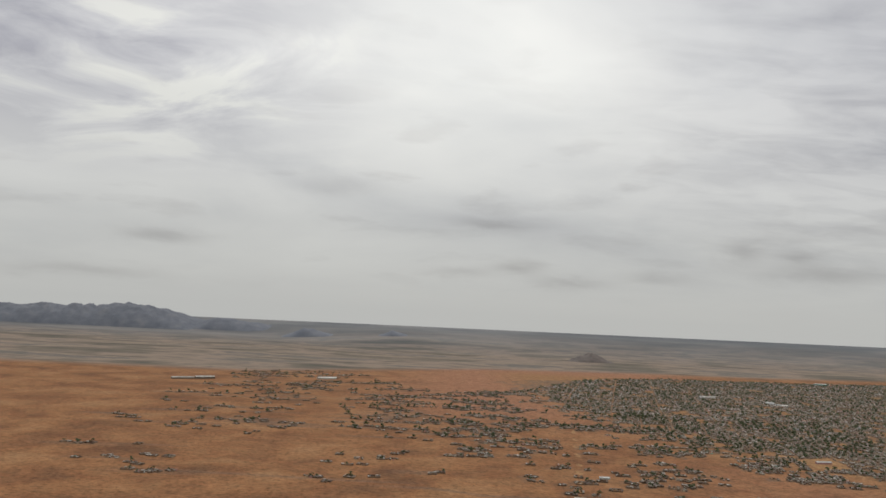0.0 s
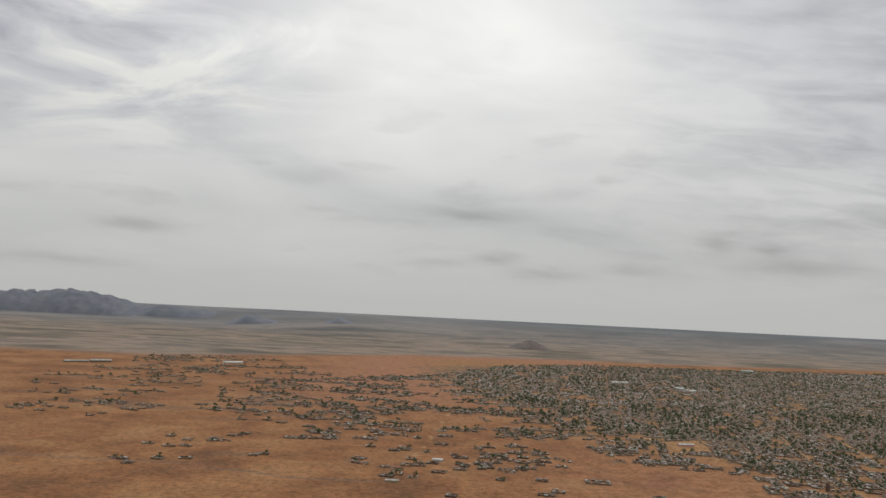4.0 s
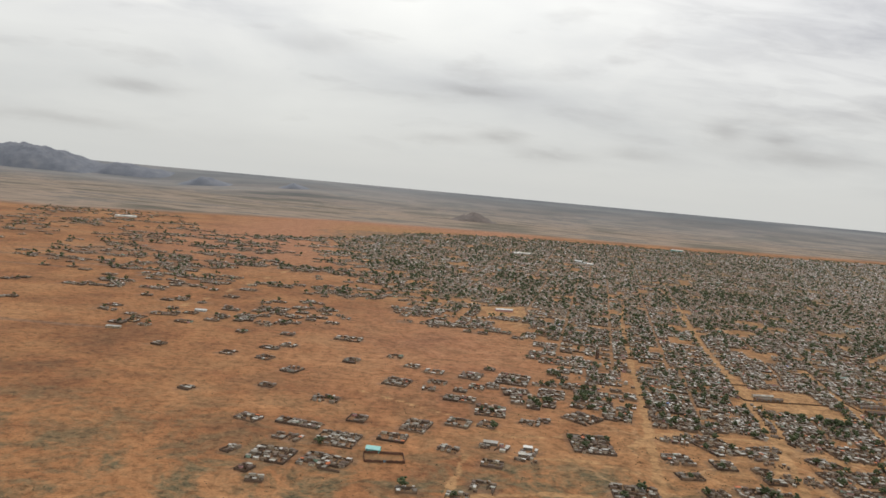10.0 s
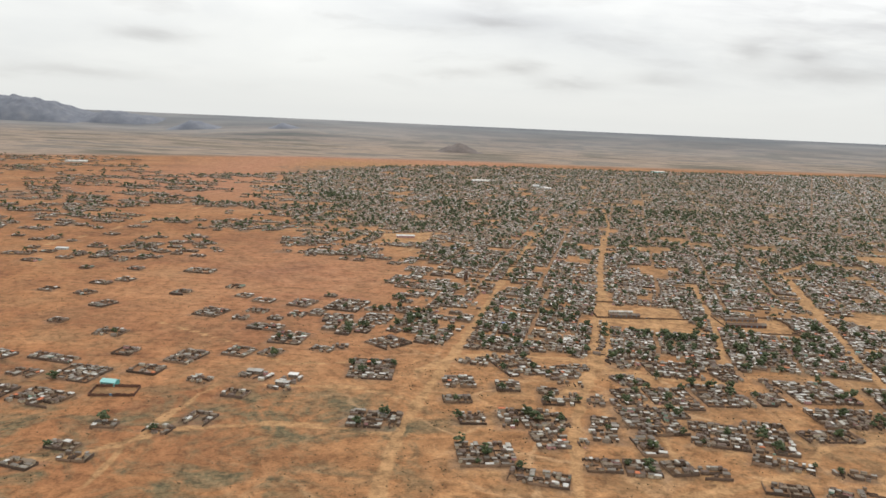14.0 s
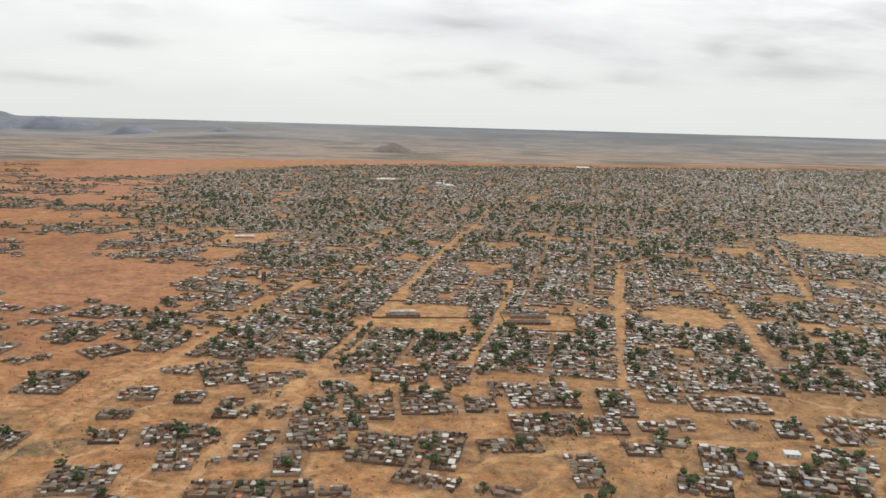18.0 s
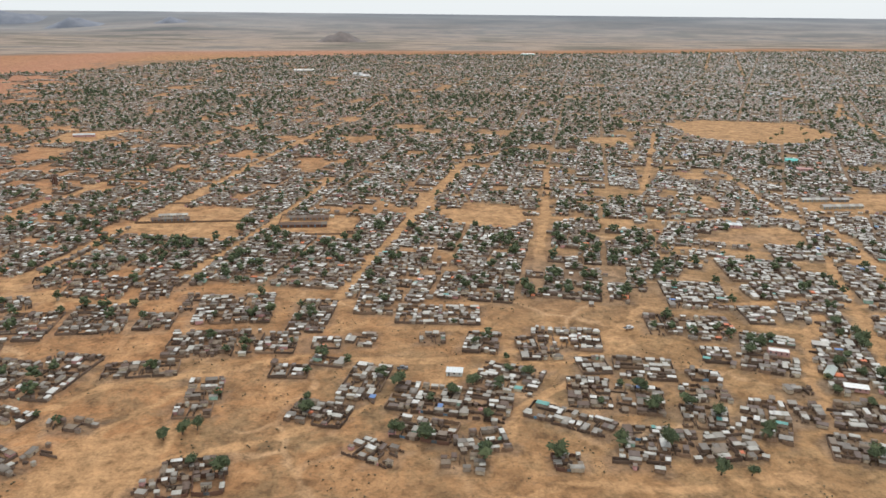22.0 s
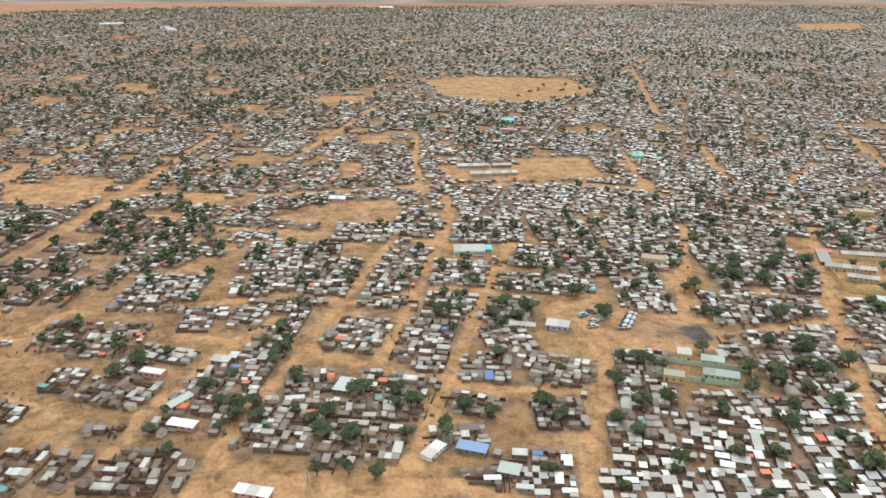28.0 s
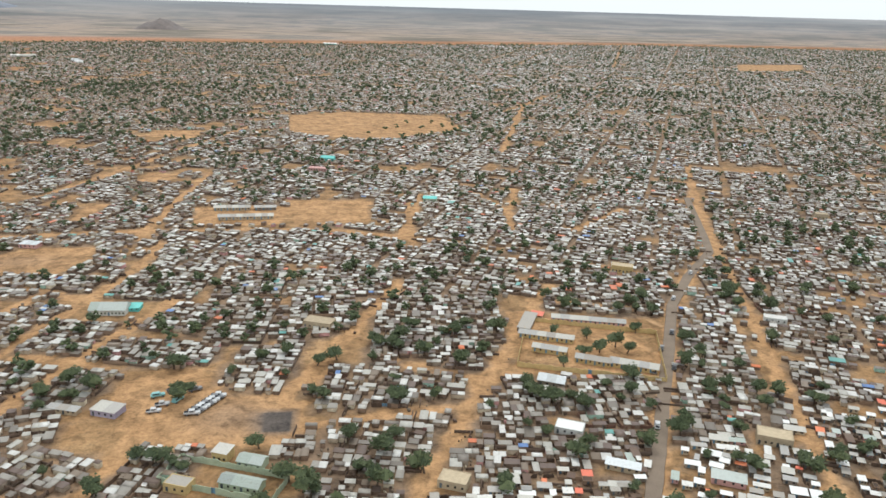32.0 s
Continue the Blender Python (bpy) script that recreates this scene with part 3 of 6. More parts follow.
CENTRE_BLOCKS = [
    (1190, 619, 24, 41, -21), (1222, 605, 27, 53, -12), (1211, 661, 25, 33, -4), (1247, 579, 25, 29, -12), (1286, 584, 30, 49, -15), (1256, 528, 21, 22, -11),
    (1240, 723, 46, 76, -5), (1182, 700, 33, 39, -8)]
SOUTH_YARDS = [
    (993, 591, 16, 33, -13), (1031, 573, 47, 22, -15), (1019, 550, 23, 15, -18), (976, 564, 22, 16, -17), (1000, 534, 19, 12, -32), (1058, 594, 27, 24, -22),
    (1079, 557, 33, 12, -32), (1092, 580, 17, 25, -9), (1111, 573, 22, 22, -13), (1109, 540, 22, 17, -8), (1100, 525, 19, 10, -14), (1041, 541, 19, 14, 8),
    (1072, 525, 10, 10, -2), (1100, 607, 13, 16, 3), (1077, 627, 18, 23, 2), (1050, 634, 16, 22, -12), (1029, 671, 41, 23, -4), (961, 671, 18, 40, -6)]
SOUTH_YARDS_MIDDLE = [
    (996, 691, 22, 33, -5), (917, 682, 37, 37, 4), (948, 635, 17, 21, -2), (975, 613, 15, 8, -16), (958, 603, 16, 11, -2), (972, 634, 13, 11, -2),
    (989, 638, 14, 14, -9), (1025, 640, 12, 11, -1), (1123, 603, 25, 20, -10), (1093, 638, 32, 23, -9), (1033, 526, 15, 10, -5), (1149, 656, 16, 24, -6),
    (1171, 650, 25, 28, -4), (1163, 617, 12, 15, -9), (1149, 595, 13, 9, -13), (1143, 578, 19, 14, -4), (1136, 557, 18, 17, -14), (1157, 547, 18, 14, -26)]
SOUTH_YARDS_EAST = [
    (1164, 561, 15, 17, -13), (1187, 580, 12, 8, -2), (1179, 560, 15, 17, -10), (1201, 557, 21, 21, -9), (1221, 552, 18, 14, -8), (1186, 531, 18, 17, -18),
    (1133, 536, 27, 19, 3), (1225, 520, 30, 12, -3)]
EDGE_YARDS = [
    (770, 553, 16, 17, -3), (789, 555, 13, 14, 12), (806, 551, 13, 12, -1), (780, 581, 12, 22, 6), (758, 590, 13, 11, 1), (739, 606, 9, 30, 27),
    (762, 611, 14, 15, -7), (791, 609, 28, 22, 11), (794, 630, 38, 15, 7), (824, 600, 28, 30, -12), (852, 600, 23, 40, -11), (846, 565, 27, 10, -23),
    (836, 536, 20, 11, -11), (865, 530, 20, 10, -30), (880, 546, 12, 26, -16), (890, 606, 30, 14, 7), (924, 586, 14, 18, 6), (924, 561, 14, 21, 5)]
EDGE_YARDS_SOUTH = [
    (916, 635, 40, 27, 2), (930, 518, 32, 21, 8), (815, 503, 14, 12, 12), (846, 502, 39, 16, 2), (894, 502, 15, 7, 4), (749, 652, 36, 26, 2),
    (752, 670, 15, 18, 2), (814, 657, 26, 34, 4), (848, 667, 29, 35, 5), (879, 663, 17, 19, 2), (897, 690, 20, 24, 3), (830, 714, 32, 31, 4),
    (793, 689, 17, 19, 25), (787, 659, 17, 20, 8), (778, 644, 30, 11, 8), (866, 707, 15, 19, 9), (719, 711, 26, 39, 21), (754, 701, 34, 24, 17)]
EDGE_YARDS_NORTH = [
    (710, 667, 14, 16, 1), (792, 729, 29, 26, 16)]
EAST_BLOCKS_NORTH = [
    (1434, 733, 38, 43, 0), (1401, 778, 31, 48, -2), (1451, 779, 44, 35, -5)]
EAST_BLOCKS_NEAR = [
    (1305, 553, 23, 33, -2), (1328, 542, 24, 23, -10), (1274, 561, 25, 28, -16), (1370, 557, 20, 31, -12), (1360, 533, 22, 13, -8), (1255, 540, 25, 7, -7), (1400, 552, 34, 22, -20),
    (1389, 530, 33, 14, -7), (1426, 532, 29, 25, -7), (1441, 556, 32, 20, -9)]
WEST_YARDS = [
    (620, 688, 27, 36, -1), (630, 601, 27, 21, -3), (587, 732, 28, 17, 23), (691, 561, 27, 25, 6), (730, 600, 27, 49, 9), (709, 612, 15, 25, 7),
    (685, 609, 14, 15, 7), (711, 667, 22, 16, 8), (758, 604, 15, 34, 7), (750, 554, 17, 13, 0), (716, 537, 27, 13, -13), (880, 547, 19, 25, 6),
    (863, 732, 28, 29, -5), (689, 721, 25, 21, -15), (678, 671, 19, 18, 8), (677, 639, 16, 10, 7)]
MAPPED = [(600, 740), (690, 745), (760, 735), (882, 722), (947, 715), (1010, 690), (1101, 655), (1164, 722), (1229, 765), (1256, 800), (1337, 800), (1410, 757), (1466, 742), (1530, 750),
          (1579, 765), (1640, 775), (1600, 690), (1560, 600), (1535, 540), (1530, 470), (560, 470)]   # in here only the blocks above are built up

# ---- a raster of the plan: where streets, fields and the town lie ----
CELL, X0, Y0, NX, NY = 3.0, -1200.0, 480.0, 2200, 1300
gx, gy = X0 + CELL * np.arange(NX), Y0 + CELL * np.arange(NY)


def inside(poly, x, y):
    """Which of the places x, y (metres) lie in a polygon of the plan."""
    p = np.array(poly, float) * S
    r = np.zeros(np.broadcast(x, y).shape, bool)
    for (ax, ay), (bx, by) in zip(p, np.roll(p, -1, 0)):
        if ay != by:
            r ^= ((ay > y) != (by > y)) & (x < (bx - ax) * (y - ay) / (by - ay) + ax)
    return r


def line_away(lines, reach):
    """Metres from the edge of the nearest street, up to reach; below zero on it."""
    d = np.full((NY, NX), reach, np.float32)
    for width, pts in lines:
        p = np.array(pts, float) * S
        for a, b in zip(p[:-1], p[1:]):
            lo, hi = np.minimum(a, b) - reach - width, np.maximum(a, b) + reach + width
            i0, i1 = np.clip(((lo[0] - X0) / CELL, (hi[0] - X0) / CELL), 0, NX).astype(int)
            j0, j1 = np.clip(((lo[1] - Y0) / CELL, (hi[1] - Y0) / CELL), 0, NY).astype(int)
            if i1 <= i0 or j1 <= j0:
                continue
            x, y = gx[None, i0:i1] - a[0], gy[j0:j1, None] - a[1]
            v = b - a
            t = np.clip((x * v[0] + y * v[1]) / (v @ v), 0, 1)
            d[j0:j1, i0:i1] = np.minimum(d[j0:j1, i0:i1], np.hypot(x - t * v[0], y - t * v[1]) - width * 0.27)
    return d


street_away = line_away(STREETS, 24.0)
track_away = line_away(TRACKS, 24.0)
dark_away = line_away(DARK_TRACK, 24.0)
field_in = np.zeros((NY, NX), bool)
for poly in FIELDS:
    field_in |= inside(poly, gx[None, :], gy[:, None])
OPEN = [FIELDS[13], FIELDS[14], FIELDS[20]]
open_in = np.zeros((NY, NX), bool)
for poly in OPEN:
    open_in |= inside(poly, gx[None, :], gy[:, None])
town_in = inside(TOWN, gx[None, :], gy[:, None])
mapped_in = inside(MAPPED, gx[None, :], gy[:, None])
taken = np.zeros((NY, NX), bool)
lived = np.zeros((NY, NX), np.float32)


def cell_at(x, y):
    return np.clip(np.int32((np.asarray(y) - Y0) / CELL), 0, NY - 1), np.clip(np.int32((np.asarray(x) - X0) / CELL), 0, NX - 1)


def free(x, y, room=0.5):
    j, i = cell_at(x, y)
    return bool(street_away[j, i] > room and not field_in[j, i] and not taken[j, i])


def take(x, y, ang, w, d):
    """Keep a rotated rectangle clear for one building."""
    c, s = math.cos(ang), math.sin(ang)
    n, m = max(2, int(w / 2)), max(2, int(d / 2))
    for a in np.linspace(-w / 2, w / 2, n):
        for b in np.linspace(-d / 2, d / 2, m):
            j, i = cell_at(x + a * c - b * s, y + a * s + b * c)
            taken[j, i] = True


def grain_angle(x, y):
    """The turn of the street grid, which swings as the town goes east."""
    u = (x / S - 0.22 * (y / S - 600))
    return -radians(float(np.interp(u, [700, 1100, 1260, 1500], [11, 13, 23, 26])))


def smooth(a, lo, hi):
    t = np.clip((a - lo) / (hi - lo), 0, 1)
    return t * t * (3 - 2 * t)


# ---- the ground ----
RIM = 6750.0


def ground_z(x, y):
    """Level under the town; the plain climbs slowly behind it towards the skyline."""
    lo, hi = np.interp(x, [-1600, -300], [6100, 4900]), np.interp(x, [-1600, -300], [6950, RIM + 500])
    return (0.002 * x + 112.0) * smooth(y, lo, hi) * 1.19


def ground():
    xs = np.concatenate([np.arange(-5600, 0, 100), np.arange(0, 300, 12), np.arange(300, 2150, 5), np.arange(2150, 3600, 20), np.arange(3600, 8600, 100)]).astype(float)
    ys = np.concatenate([np.arange(-2000, 400, 200), np.arange(400, 520, 20), np.arange(520, 1150, 5), np.arange(1150, 1750, 8), np.arange(1750, 3600, 20), np.arange(3600, RIM + 1, 50)]).astype(float)
    gxx, gyy = np.meshgrid(xs, ys)
    x, y = gxx.ravel(), gyy.ravel()
    near = (y > 420) & (y < 1500)
    bumps = np.where(near, 0.35 * np.sin(x / 37.0 + np.sin(y / 51.0)) * np.sin(y / 29.0), 0.0)
    co = np.stack([x, y, ground_z(x, y) + bumps - 0.35], 1)
    nx, ny = len(xs), len(ys)
    q = np.arange(nx * ny).reshape(ny, nx)
    quads = np.stack([q[:-1, :-1], q[:-1, 1:], q[1:, 1:], q[1:, :-1]], -1).reshape(-1, 4)
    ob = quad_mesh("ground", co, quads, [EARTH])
    j, i = cell_at(x, y)
    on = (y > Y0) & (y < Y0 + CELL * NY) & (x > X0) & (x < X0 + CELL * NX)
    trod = np.maximum(1 - smooth(street_away[j, i], -1.0, 5.0), 0.9 * (1 - smooth(track_away[j, i], -1.0, 4.0)))
    trod = np.where(on, np.maximum(trod, (field_in & ~open_in)[j, i] * 0.6), 0)
    edge_x = np.interp(y / S, [480, 700, 820, 930, 1060, 1240, 1600, 1900, 2500], [520, 560, 600, 600, 560, 440, 330, 220, 150]) * S
    town = smooth(x, edge_x - 60, edge_x + 220) * (1 - smooth(y, 3300, 3600))
    scrub = np.exp(-(((x / S - 590) / 75) ** 2 + ((y / S - 585) / 55) ** 2)) * 1.2 + np.exp(-(((x / S - 430) / 160) ** 2 + ((y / S - 520) / 70) ** 2)) * 0.9
    scrub += 0.75 * np.exp(-(((x / S - 120) / 330) ** 2 + ((y / S - 600) / 130) ** 2)) + 0.20 + 0.35 * np.exp(-(((x / S - 960) / 240) ** 2 + ((y / S - 560) / 80) ** 2))
    scrub = np.clip(scrub, 0, 1)
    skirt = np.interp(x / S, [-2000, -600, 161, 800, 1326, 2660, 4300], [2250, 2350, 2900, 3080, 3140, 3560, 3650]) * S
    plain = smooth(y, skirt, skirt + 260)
    red = (1 - smooth(np.abs(x / S - 420), 300, 700)) * smooth(y / S, 1300, 1900) * 0.9 + 0.5 * np.exp(-(((x / S - 560) / 200) ** 2 + ((y / S - 1000) / 260) ** 2))
    ash = 1.7 * np.exp(-(((x / S - 1424) / 7) ** 6 + ((y / S - 635) / 8) ** 6)) + 0.5 * np.exp(-(((x / S - 1408) / 14) ** 2 + ((y / S - 640) / 12) ** 2)) + 0.35 * np.exp(-(((x / S - 1265) / 30) ** 2 + ((y / S - 822) / 12) ** 2))
    ash += 0.55 * np.exp(-(((x / S - 1110) / 55) ** 2 + ((y / S - 735) / 45) ** 2))
    ash = np.maximum(ash, np.where(on, 0.5 * (1 - smooth(dark_away[j, i], 0.0, 7.0)), 0))
    ash = np.maximum(ash, (0.42 + 0.3 * np.maximum(smooth(y, 1100, 1700), smooth(x / S - 0.25 * (y / S - 600), 1130, 1260))) * lived[j, i] * (trod < 0.5))
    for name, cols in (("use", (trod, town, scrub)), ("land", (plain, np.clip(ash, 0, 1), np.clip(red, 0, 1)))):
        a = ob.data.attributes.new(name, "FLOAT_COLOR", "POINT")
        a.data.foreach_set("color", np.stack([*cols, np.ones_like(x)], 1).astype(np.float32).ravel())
    return tagged(ob, "red sandy ground with pale tracks and scattered scrub", "ground", kind="structure")


def quad_mesh(name, co, quads, mats, slots=None):
    me = bpy.data.meshes.new(name)
    me.vertices.add(len(co))
    me.vertices.foreach_set("co", np.ascontiguousarray(co, np.float32).ravel())
    me.loops.add(len(quads) * 4)
    me.loops.foreach_set("vertex_index", np.ascontiguousarray(quads, np.int32).ravel())
    me.polygons.add(len(quads))
    me.polygons.foreach_set("loop_start", np.arange(0, len(quads) * 4, 4, dtype=np.int32))
    for m in mats:
        me.materials.append(m)
    if slots is not None:
        me.polygons.foreach_set("material_index", np.ascontiguousarray(slots, np.int32))
    me.update(calc_edges=True)
    return new(name, me)


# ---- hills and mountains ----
# the blue-grey haze over the far ranges is put into their rock colour
ROCK_HAZY = Mat("hazy_far_rock", 0.95)
_n = ROCK_HAZY.noise(0.012, 8, 0.6)
ROCK_HAZY = ROCK_HAZY.colour(ROCK_HAZY.ramp(_n, [(0.3, (0.165, 0.180, 0.210)), (0.55, (0.21, 0.222, 0.248)), (0.75, (0.255, 0.26, 0.272))])).bump(_n, 0.8, 8.0).m
ROCK_BROWN = Mat("brown_rock", 0.95)
_n = ROCK_BROWN.noise(0.03, 8, 0.6)
ROCK_BROWN = ROCK_BROWN.colour(ROCK_BROWN.ramp(_n, [(0.3, (0.13, 0.112, 0.103)), (0.55, (0.18, 0.152, 0.136)), (0.75, (0.23, 0.19, 0.165))])).bump(_n, 0.8, 3.0).m


def upland(name, x, y, width, depth, crest, mat, label, rough=0.35, nx=120, ny=40, bite=0.012):
    """A hill as a field of heights; crest gives the skyline: (share of the width, metres)."""
    xs, ys = np.linspace(-width / 2, width / 2, nx), np.linspace(-depth / 2, depth / 2, ny)
    sh, hh = zip(*crest)
    co = []
    for b in ys:
        for a in xs:
            h = float(np.interp(a / width + 0.5, sh, hh)) * max(0.0, 1 - (2 * b / depth) ** 2) ** 0.8
            n = noise.fractal((Vector((x + a, y + b, 0)) * bite), 1.0, 2.0, 6)
            co.append((x + a, y + b, h * (1 + rough * n) - 6 + float(ground_z(x + a, y + b))))
    q = np.arange(nx * ny).reshape(ny, nx)
    ob = quad_mesh(name, np.array(co), np.stack([q[:-1, :-1], q[:-1, 1:], q[1:, 1:], q[1:, :-1]], -1).reshape(-1, 4), [mat])
    ob.data.polygons.foreach_set("use_smooth", np.ones(len(ob.data.polygons), bool))
    return tagged(ob, label, "hill", kind="structure")


# ---- meshes of the small pieces ----
def box(bm, x, y, z, w, d, h, slot=0, drop=0.0):
    """A block on its base at z; its top may fall by drop towards the front."""
    v = [bm.verts.new((x + sx * w / 2, y + sy * d / 2, z + (h - (drop if sy < 0 else 0) if top else 0))) for top in (0, 1) for sx, sy in ((-1, -1), (1, -1), (1, 1), (-1, 1))]
    for f in ((3, 2, 1, 0), (4, 5, 6, 7), (0, 1, 5, 4), (1, 2, 6, 5), (2, 3, 7, 6), (3, 0, 4, 7)):
        bm.faces.new([v[i] for i in f]).material_index = slot
    return v


def tube(bm, a, b, r0, r1, sides=6):
    a, b = Vector(a), Vector(b)
    q = (b - a).to_track_quat("Z", "Y")
    rings = [[bm.verts.new(p + q @ Vector((r * math.cos(k * math.tau / sides), r * math.sin(k * math.tau / sides), 0))) for k in range(sides)] for p, r in ((a, r0), (b, r1))]
    for k in range(sides):
        bm.faces.new((rings[0][k], rings[0][(k + 1) % sides], rings[1][(k + 1) % sides], rings[1][k]))
    bm.faces.new(rings[1])
    bm.faces.new(rings[0][::-1])


def part(name, bm, material, parent=None, label=""):
    me = bpy.data.meshes.new(name)
    bm.to_mesh(me)
    bm.free()
    for m in material if isinstance(material, (list, tuple)) else [material]:
        me.materials.append(m)
    ob = new(name, me)
    ob.parent = parent
    return tagged(ob, label)


def built(fn, *args, **kw):
    bm = bmesh.new()
    fn(bm, *args, **kw)
    return bm


# ---- houses ----
def gable(bm, w, d, z, rise, s, x0, x1, over=0.4, thick=0.14):
    """One length of one slope of a roof, its ridge along the width."""
    if s:
        y0, y1 = s * (d / 2 + over), 0.0
        z0, z1 = z - over * rise / (d / 2), z + rise
        lo = [bm.verts.new((x, y, zz)) for x, y, zz in ((x0, y0, z0), (x1, y0, z0), (x1, y1, z1), (x0, y1, z1))]
        hi = [bm.verts.new(v.co + Vector((0, 0, thick))) for v in lo]
        for f in ((0, 1, 2, 3), (7, 6, 5, 4), (0, 4, 5, 1), (1, 5, 6, 2), (2, 6, 7, 3), (3, 7, 4, 0)):
            bm.faces.new([(lo + hi)[i] for i in f])


def shell(bm, w, d, h, drop=0.0, t=0.3):
    """Four walls in one ring with thickness; the tops follow the fall of the roof."""
    ring = lambda k, z: [bm.verts.new((sx * (w / 2 - k), sy * (d / 2 - k), z - (drop if sy < 0 and z > 0 else 0))) for sx, sy in ((-1, -1), (1, -1), (1, 1), (-1, 1))]
    a, b, c, e = ring(0, -0.3), ring(0, h), ring(t, h), ring(t, -0.3)
    for k in range(4):
        n = (k + 1) % 4
        for p, q in ((a, b), (b, c), (c, e)):
            bm.faces.new((p[k], p[n], q[n], q[k]))


def gable_wall(bm, x, d, h, peak, t=0.3):
    """The triangle of wall under one end of a ridge."""
    a = [bm.verts.new((x + k * t / 2, y, z)) for k in (-1, 1) for y, z in ((-d / 2, h), (d / 2, h), (0, h + peak))]
    for f in ((0, 1, 2), (5, 4, 3), (0, 2, 5, 3), (2, 1, 4, 5), (1, 0, 3, 4)):
        bm.faces.new([a[i] for i in f])


def sheet_roof(bm, x, w, d, h, drop, lift=0.0):
    """One sheet with a fall to the south and three pressed ridges."""
    n = 6
    rows = []
    for k in range(n + 1):
        a = x - w / 2 + w * k / n
        z = h + 0.04 + lift + 0.05 * (k % 2)
        rows.append([bm.verts.new((a, y, zz - drop * (0.5 - y / d))) for y, zz in ((-d / 2, z), (d / 2, z), (d / 2, z - 0.10), (-d / 2, z - 0.10))])
    for p, q in zip(rows[:-1], rows[1:]):
        for k in range(4):
            bm.faces.new((p[k], p[(k + 1) % 4], q[(k + 1) % 4], q[k]))
    bm.faces.new(rows[0]), bm.faces.new(rows[-1][::-1])


def opening(name, x, y, z, w, h, mat, house, frame_mat=None):
    o = part(name, built(box, x, y, z, w, 0.10, h), mat, house)
    if frame_mat:
        bm = bmesh.new()
        for a, b, c, e in ((x, z - 0.10, w + 0.24, 0.10), (x, z + h, w + 0.24, 0.10), (x - w / 2 - 0.06, z, 0.12, h), (x + w / 2 + 0.06, z, 0.12, h)):
            box(bm, a, y, b, c, 0.16, e)
        part("window_frame" if "window" in name else "door_frame", bm, frame_mat, o)
    return o


def house(name, w, d, h, wall, roof, label, kind="shed", doors=1, windows=1, door_mat=None, trim=None, category="house", stuff=()):
    """A small house with its front to the south: walls, roof, doors and windows."""
    ob = new(name)
    if w > 5.5:
        h *= 0.78
    drop = {"shed": 0.35, "flat": 0.0, "gable": 0.0}[kind]
    rise = d * 0.22 if kind == "gable" else 0.0
    part("wall", built(shell, w, d, h, drop), wall, ob)
    if kind == "gable":
        for s in (-1, 1):
            n = max(1, round(w / 5))
            for k in range(n):
                part("roof_sheet", built(gable, w, d, h + 0.03 * (k % 2), rise, s, -w / 2 - 0.4 + (w + 0.8) * k / n, -w / 2 - 0.38 + (w + 0.8) * (k + 1) / n), roof, ob)
        for s in (-1, 1):
            part("gable_wall", built(gable_wall, s * (w / 2 - 0.15), d, h, rise), wall, ob)
    elif kind == "shed":
        n = max(1, round(w / 5))
        step = (w + 0.6) / n
        for k in range(n):
            part("roof" if n == 1 else "roof_sheet", built(sheet_roof, -w / 2 - 0.3 + step * (k + 0.5), step + 0.06, d + 0.6, h, drop, 0.04 * (k % 2)), roof, ob)
    else:
        part("roof", built(box, 0, 0, h - 0.35, w - 0.6, d - 0.6, 0.2), roof, ob)
    n = doors + windows
    for k in range(n):
        x = -w / 2 + w * (k + 0.5) / n
        if (k % max(1, n // max(1, doors)) == 0 and k // max(1, n // max(1, doors)) < doors) if doors else False:
            opening("door", x, -d / 2 - 0.03, 0.05, 0.95, min(2.0, h - drop - 0.3), door_mat or DOOR_IRON, ob)
        else:
            opening("window", x, -d / 2 - 0.03, 1.0, 0.9, min(0.95, h - drop - 1.3), SHADE, ob, trim)
    return tagged(ob, label, category)


